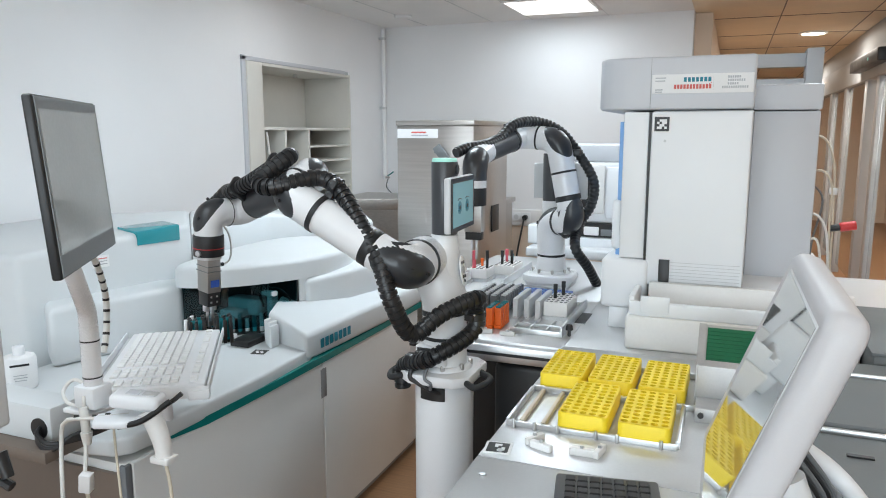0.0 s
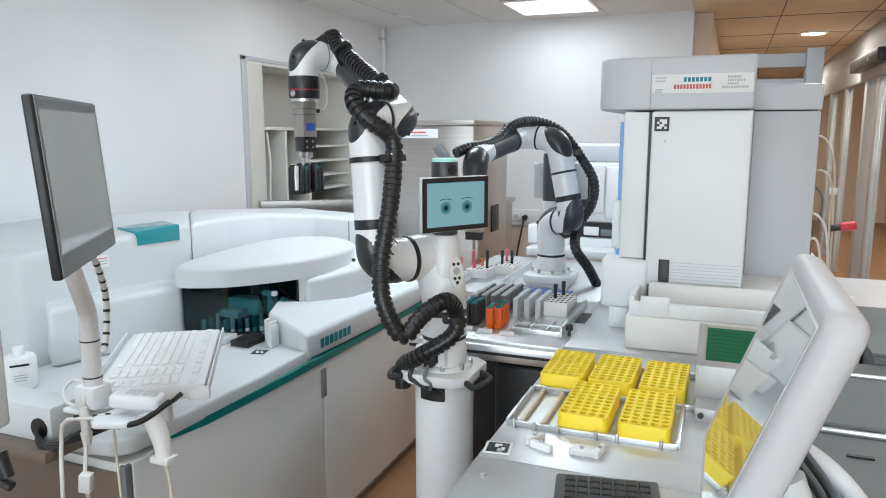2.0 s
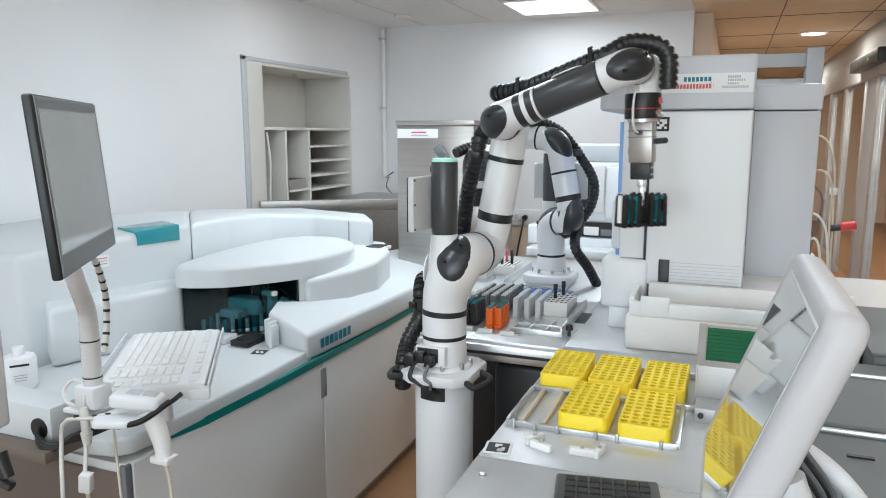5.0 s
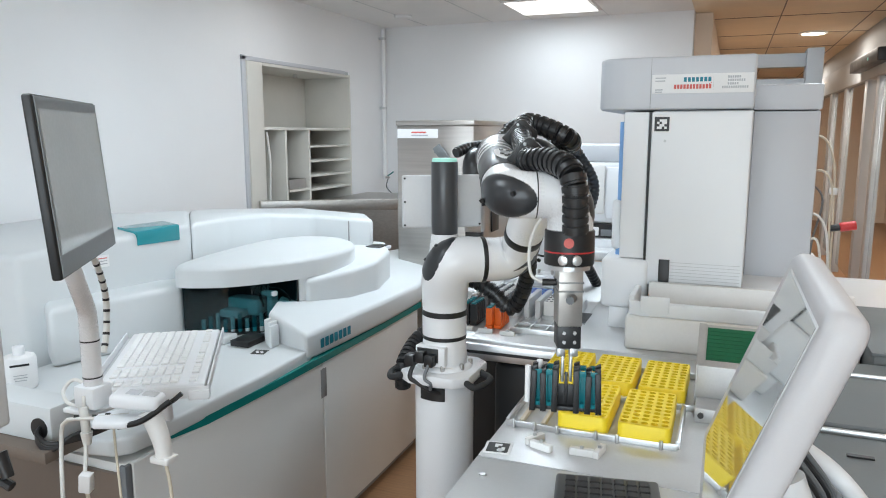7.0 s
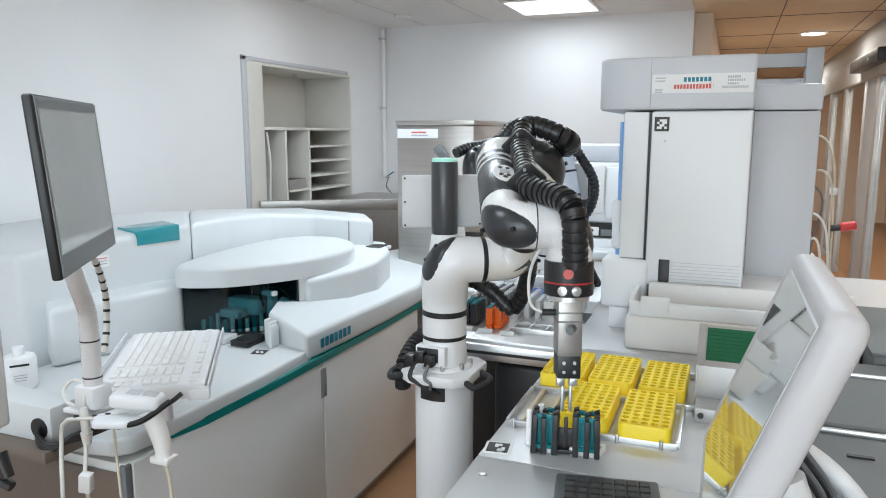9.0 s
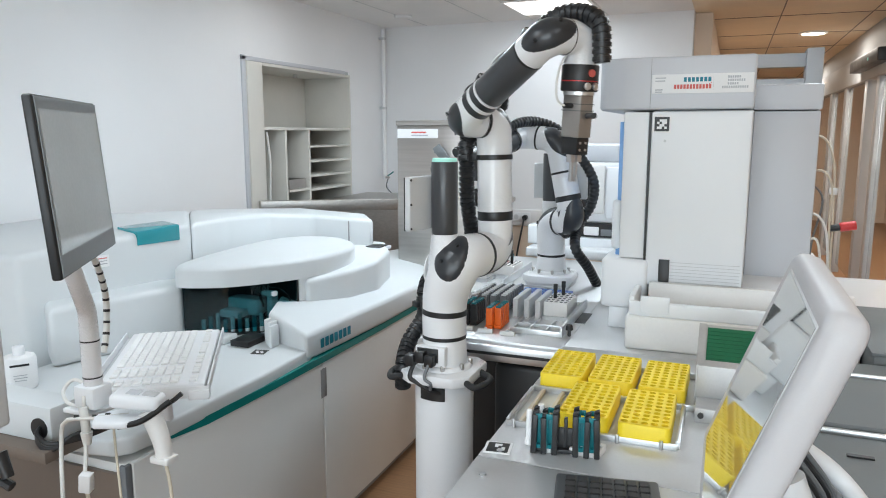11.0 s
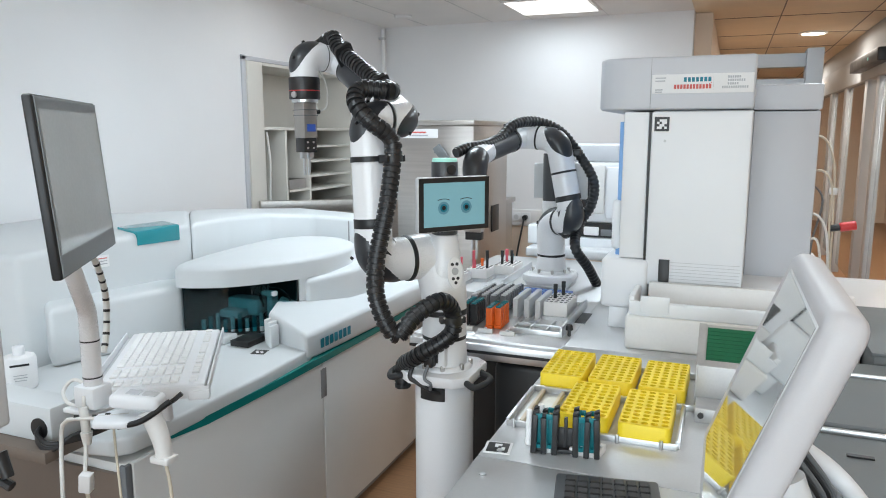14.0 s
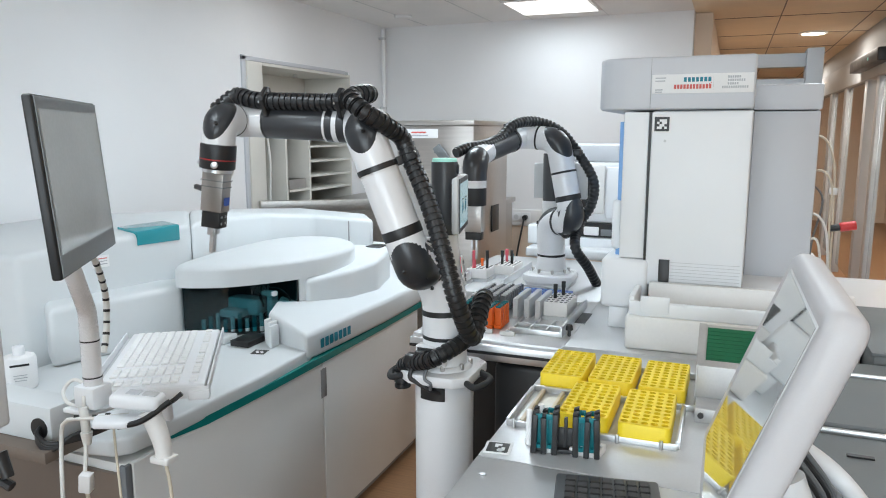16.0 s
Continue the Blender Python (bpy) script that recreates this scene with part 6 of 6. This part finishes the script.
part("carriage", box(-0.55, -0.50, 3.375, 3.40, 1.02, 1.05, 0.004), M_MGREY, IN)
part("lower_tray", box(-0.88, -0.42, 3.26, 3.379, BZ, 0.965, 0.01, 3), M_LGREY, IN)
part("left_box", box(-0.90, -0.80, 3.37, 3.45, 0.965, 1.06, 0.01, 3), M_PLASTIC, IN)

sk = thing("wall_socket", "white double wall socket with a black plug", "socket", pose(-1.67, 6.02, 0.78))
part("trunking", box(-1.95, -0.35, 6.005, 6.028, 0.70, 0.84, 0.004), M_PAPER, sk, "white cable trunking")
part("outlet", box(-1.745, -1.665, 5.998, 6.004, 0.735, 0.815, 0.004), M_PLASTIC, sk)
part("outlet", box(-1.66, -1.58, 5.998, 6.004, 0.735, 0.815, 0.004), M_PLASTIC, sk)
part("socket_hole", cyl((-1.705, 5.9985, 0.775), (-1.705, 5.996, 0.775), 0.022, n=20), M_LGREY, sk)
part("plug", cyl((-1.62, 5.998, 0.775), (-1.62, 5.955, 0.775), 0.022, n=16), M_BLACK, sk, "black plug")
part("plug_cable", tube([(-1.62, 5.95, 0.775), (-1.63, 5.93, 0.70), (-1.66, 5.9, 0.5), (-1.70, 5.9, 0.2)], 0.008, 8, 20), M_BLACK, sk)
single("wall_dado", box(-2.0, -0.34, 6.022, 6.029, 0.0, 0.695), M_TANWALL, "tan lower wall panel", "wall", "structure")


def small_rack(name, label, x, y, w, l, h, body, n, tops, lip=None, group="", rz=0):
    """A slim rack of n posts with coloured tops."""
    rk = thing(name, label, "tube rack", pose(x, y, BZ, 0, 0, rz), group)
    part("base", box(-w / 2, w / 2, -l / 2, l / 2, 0.002, 0.012, 0.001), body, rk, local=True)
    for i in range(n):
        yy = -l / 2 + l * (i + 0.5) / n
        part("post", box(-w / 2, w / 2, yy - l / n * 0.32, yy + l / n * 0.32, 0.012, h, 0.002), body, rk, local=True)
        part("tip", box(-w * 0.36, w * 0.36, yy - l / n * 0.2, yy + l / n * 0.2, h, h + 0.006, 0.001), tops, rk, local=True)
    return rk


for k in range(2):
    small_rack("tube_rack", "orange tube rack with teal clips on the far bench", -0.642 + 0.024 * k, 2.025 + 0.01 * k, 0.021, 0.09, 0.064, M_ORANGE, 5, M_TEALP, group="orange racks")
for k in range(2):
    small_rack("tube_rack", "black tube rack with teal clips on the far bench", -0.722 + 0.024 * k, 2.045, 0.021, 0.09, 0.066, M_BLACK, 5, M_TEALP, group="black racks")
for k in range(4):
    small_rack("tube_rack", "dark grey slotted tube rack on the far bench", -0.750 + 0.030 * k, 2.26 + 0.01 * k, 0.022, 0.22, 0.056, M_MGREY, 10, M_LGREY, group="grey racks")
for k in range(3):
    sl = thing("rack_divider", "light grey slab divider standing on the far bench", "divider", pose(-0.607 + 0.036 * k, 2.225, BZ), "slab dividers")
    part("slab", box(-0.008, 0.008, -0.085, 0.085, 0.004, 0.062, 0.002), M_LGREY, sl, local=True)
    part("foot", box(-0.010, 0.010, -0.087, 0.087, 0, 0.004), M_LGREY, sl, local=True)
bl = thing("tip_plate", "blue perforated plate behind the slab dividers", "plate", pose(-0.58, 2.385, BZ))
part("plate", box(-0.075, 0.095, -0.06, 0.06, 0, 0.035, 0.003), M_BLUE, bl, local=True)
for i in range(8):
    for j in range(4):
        part("hole", cyl((-0.066 + 0.0215 * i, -0.045 + 0.03 * j, 0.0345), (-0.066 + 0.0215 * i, -0.045 + 0.03 * j, 0.0362), 0.007, n=10), M_LBLUE, bl, local=True)


def block(label, x, y, w, l, h, cols, rows, pegs, rz=0):
    """Pale block with dark round holes and a few tall pegs."""
    b_ = thing("tube_block", label, "tube block", pose(x, y, BZ, 0, 0, rz))
    part("block", box(-w / 2, w / 2, -l / 2, l / 2, 0.012, h, 0.003), M_CREAM, b_, local=True)
    part("foot", box(-w / 2 - 0.004, w / 2 + 0.004, -l / 2 - 0.004, l / 2 + 0.004, 0, 0.012), M_ALU, b_, local=True)
    for i in range(cols):
        for j in range(rows):
            p = (-w / 2 + w * (i + 0.5) / cols, -l / 2 + l * (j + 0.5) / rows)
            part("hole", cyl((*p, h - 0.0005), (*p, h + 0.0008), w / cols * 0.33, n=12), M_BLACK, b_, "dark hole", local=True)
    for i, j, hh_, mt in pegs:
        p = (-w / 2 + w * (i + 0.5) / cols, -l / 2 + l * (j + 0.5) / rows)
        part("peg", cyl((*p, h), (*p, h + hh_), 0.0055, n=12, bev=0.001), mt, b_, "tall cap", local=True)
        part("peg_top", cyl((*p, h + hh_ * 0.55), (*p, h + hh_ * 1.0 + 0.001), 0.0068, n=12, bev=0.001), mt, b_, local=True)
    return b_


block("cream block with dark holes and two black tubes", -0.483, 2.235, 0.075, 0.155, 0.056, 5, 6, ((1, 2, 0.045, M_BLACK), (2, 4, 0.045, M_BLACK)))
block("cream block with dark holes and black tubes", -0.905, 2.68, 0.085, 0.10, 0.05, 5, 5, ((4, 1, 0.07, M_BLACK), (2, 3, 0.03, M_ORANGE)))
block("cream block with dark holes and red-capped tubes", -0.825, 2.80, 0.085, 0.13, 0.05, 5, 6, ((1, 1, 0.055, M_BLACK), (3, 2, 0.055, M_BLACK), (1, 4, 0.05, M_PINK), (2, 5, 0.03, M_TEALP)))
block("cream block with dark holes and pink-capped tubes", -0.96, 2.56, 0.08, 0.10, 0.045, 5, 5, ((1, 1, 0.05, M_PINK), (3, 2, 0.06, M_PINK), (2, 4, 0.05, M_BLACK)))
tp = thing("test_jar", "small dark jar with a red cap", "jar", pose(-0.775, 2.08, BZ))
part("jar", cyl((0, 0, 0.0), (0, 0, 0.075), 0.017, n=20, bev=0.003), M_BLACK, tp, local=True)
part("jar_cap", cyl((0, 0, 0.075), (0, 0, 0.088), 0.014, n=20, bev=0.002), M_RED, tp, local=True)
# aluminium rack frames on the far bench
AF = thing("locating_tray", "aluminium locating frame for racks on the far bench", "tray", pose(-0.5, 2.12, BZ))
for x in (-0.575, -0.525, -0.475):
    part("cross_bar", box(x - 0.003, x + 0.003, 1.98, 2.13, BZ, BZ + 0.010, 0.001), M_ALU, AF)
part("front_bar", box(-0.575, -0.425, 1.972, 1.980, BZ, BZ + 0.016, 0.001), M_ALU, AF)
part("middle_bar", box(-0.575, -0.425, 2.05, 2.056, BZ, BZ + 0.012, 0.001), M_ALU, AF)
part("long_side", box(-0.428, -0.420, 1.972, 2.36, BZ, BZ + 0.030, 0.001), M_ALU, AF)
part("back_bar", box(-0.76, -0.43, 2.352, 2.36, BZ, BZ + 0.02, 0.001), M_ALU, AF)
part("back_side", box(-0.78, -0.772, 2.56, 2.98, BZ, BZ + 0.03, 0.001), M_ALU, AF)
dh = thing("bench_cutout", "dark rectangular cable cutout in the bench top", "opening", pose(-0.41, 2.21, BZ))
part("opening", box(-0.04, 0.022, -0.07, 0.07, 0.0005, 0.0015), M_BLACK, dh, "black opening", local=True)
part("rim", box(-0.043, 0.025, -0.074, -0.070, 0.0, 0.003), M_ALU, dh, local=True)
kn = thing("clamp_knob", "black star clamp knob on the bench", "knob", pose(-0.405, 2.00, BZ))
part("stem", cyl((0, 0, 0), (0, 0, 0.018), 0.005, n=10), M_BLACK, kn, local=True)
part("grip", cyl((0, 0, 0.018), (0, 0, 0.034), 0.012, 0.009, 8, 0.002), M_BLACK, kn, local=True)
for x, y, a, mt in ((-0.705, 1.955, 0, M_CREAM), (-0.64, 1.945, 0, M_PAPER), (-0.572, 1.94, 0, M_CREAM)):
    cl = thing("rack_clamp", "small cream plastic locating block on the far bench", "clamp", pose(x, y, BZ, 0, 0, a), "locating blocks")
    part("block", box(-0.022, 0.022, -0.006, 0.006, 0, 0.012, 0.002), mt, cl, local=True)
    part("screw", cyl((0, 0, 0.012), (0, 0, 0.017), 0.0035, n=10), M_ALU, cl, local=True)
single("bench_spacer", box(-0.36, 0.06, 2.96, 3.2, BZ, BZ + 0.05, 0.004), M_LGREY, "low grey spacer box behind the cabinet", "box")

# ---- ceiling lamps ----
# panels past the first are added out of view, under the fill lamps
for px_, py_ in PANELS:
    cp_ = thing("ceiling_panel", "square white lit ceiling panel; all but one added unseen", "ceiling lamp", pose(px_, py_, CEIL), "ceiling panels")
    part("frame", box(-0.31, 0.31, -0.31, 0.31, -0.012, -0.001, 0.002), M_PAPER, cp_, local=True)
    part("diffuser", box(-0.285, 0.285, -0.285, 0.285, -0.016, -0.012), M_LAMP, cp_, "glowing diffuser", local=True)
for px_, py_ in DOWN:
    dl = thing("downlight", "round recessed warm downlight; last two added unseen", "ceiling lamp", pose(px_, py_, CEIL), "downlights")
    part("ring", cyl((0, 0, -0.012), (0, 0, 0.003), 0.125, n=32, bev=0.003), M_PAPER, dl, local=True)
    part("diffuser", cyl((0, 0, -0.016), (0, 0, -0.012), 0.10, n=32), M_WARMLAMP, dl, "glowing disc", local=True)
sm = thing("ceiling_sensor", "flat round white ceiling sensor", "sensor", pose(-2.51, 5.45, CEIL))
part("disc", cyl((0, 0, -0.02), (0, 0, 0), 0.07, n=32, bev=0.006), M_PAPER, sm, local=True)
bmj = bmesh.new()
for x in (-2.55, -1.95, -1.60, -0.98):
    box(x - 0.003, x + 0.003, -3.4, 6.03, CEIL - 0.0025, CEIL + 0.001, bm=bmj)
single("ceiling_joints", bmj, M_LGREY, "thin joints between the ceiling boards", "ceiling", "structure")
bmj = bmesh.new()
for x in (0.30, 0.95, 1.6):
    box(x - 0.004, x + 0.004, -3.4, 13.8, CEIL + 0.0005, CEIL + 0.006, bm=bmj)
for y in (5.4, 6.6, 7.8, 9.0):
    box(-0.33, 3.0, y - 0.004, y + 0.004, CEIL + 0.0005, CEIL + 0.006, bm=bmj)
single("ceiling_corridor_joints", bmj, M_BROWN, "joints between the corridor ceiling boards", "ceiling", "structure")

# ---- glazed partition ----
GP = thing("glass_partition", "aluminium-framed glass sliding door and partition", "partition", pose(1.1, 7.5, 0), kind="structure")
part("header", box(1.06, 1.20, 4.5, 12.5, 1.955, 2.20, 0.004), M_ALUDULL, GP, "aluminium door header")
part("upper_strip", box(1.09, 1.15, 4.5, 12.5, 2.20, CEIL, 0.002), M_ALUDULL, GP)
for y, w in ((6.92, 0.06), (7.50, 0.07), (8.80, 0.09), (10.0, 0.12)):
    part("upright", box(1.075, 1.145, y - w, y + w, 0, 1.954, 0.004), M_ALUDULL, GP, "aluminium upright")
for y0, y1 in ((5.0, 6.85), (7.58, 8.70), (8.90, 9.87), (10.13, 12.4)):
    g_ = part("pane", box(1.105, 1.115, y0, y1, 0.1, 1.954), M_GLASS, GP, "clear glass pane")
    g_.visible_shadow = False
SD = thing("door_sensor", "black door sensor with a small green light", "sensor", pose(1.0, 6.9, 2.0))
part("sensor_body", box(0.965, 1.058, 6.35, 7.75, 2.03, 2.13, 0.01, 3), M_BLACK, SD)
part("led", cyl((0.964, 6.75, 2.075), (0.958, 6.75, 2.075), 0.012, n=10), M_MINT, SD, "green light")
OD = thing("door_frame", "grey aluminium frame of an open corridor door", "door frame", pose(0.3, 5.5, 0))
part("top_rail", box(-0.30, 0.42, 5.47, 5.53, 1.93, 2.02, 0.004), M_ALUDULL, OD)
part("stile", box(0.42, 0.52, 5.40, 5.60, 0, 2.045, 0.004), M_ALUDULL, OD)
part("lower_rail", box(-0.30, 0.42, 5.47, 5.53, 1.80, 1.855, 0.004), M_ALUDULL, OD)
# cables and things behind the cabinet
CC = thing("cable_loom", "beige cables and plugs on the back of the cabinet", "cable", pose(0.3, 2.85, 1.2))
part("cable", tube([(0.24, 2.80, 1.49), (0.29, 2.80, 1.48), (0.325, 2.8, 1.40), (0.335, 2.8, 1.25), (0.34, 2.8, 1.05), (0.34, 2.8, 0.93)], 0.0038, 8, 40), M_BEIGE, CC)
part("cable", tube([(0.24, 2.78, 1.36), (0.29, 2.78, 1.37), (0.32, 2.78, 1.33), (0.325, 2.78, 1.2), (0.335, 2.78, 0.93)], 0.0038, 8, 40), M_BEIGE, CC)
part("cable", tube([(0.24, 2.76, 1.22), (0.28, 2.76, 1.22), (0.31, 2.76, 1.18), (0.33, 2.76, 1.0), (0.33, 2.76, 0.93)], 0.0042, 8, 40), M_CABLE, CC)
part("cable", tube([(0.24, 2.74, 1.12), (0.28, 2.74, 1.14), (0.30, 2.74, 1.08), (0.29, 2.74, 0.93)], 0.0042, 8, 40), M_CABLE, CC)
part("cable", tube([(0.24, 2.82, 1.34), (0.30, 2.82, 1.28), (0.28, 2.82, 1.12), (0.27, 2.82, 0.95)], 0.0035, 8, 40), M_MGREY, CC)
for x, y, z, mt in ((0.25, 2.80, 1.485, M_BEIGE), (0.25, 2.78, 1.362, M_CREAM), (0.25, 2.76, 1.22, M_BEIGE), (0.33, 2.79, 1.30, M_CREAM)):
    part("connector", box(x - 0.012, x + 0.012, y - 0.012, y + 0.012, z - 0.012, z + 0.012, 0.003), mt, CC)
part("blue_clip", box(0.240, 0.258, 2.70, 2.74, 1.285, 1.325, 0.002), M_BLUE, CC, "blue clip")
part("red_valve", cyl((0.36, 2.8, 1.175), (0.41, 2.8, 1.185), 0.016, n=14, bev=0.003), M_RED, CC, "red valve knob")
part("valve_body", cyl((0.33, 2.8, 1.17), (0.36, 2.8, 1.175), 0.012, n=12), M_BLACK, CC)
FB = thing("far_steel_box", "grey steel equipment box on the bench", "box", pose(0.45, 2.0, BZ))
part("body", box(0.325, 0.60, 1.82, 2.30, BZ, 1.0, 0.005), M_SHEET, FB)
part("lid", box(0.32, 0.605, 1.815, 2.31, 1.0, 1.008, 0.002), M_SHEET, FB)


motions()
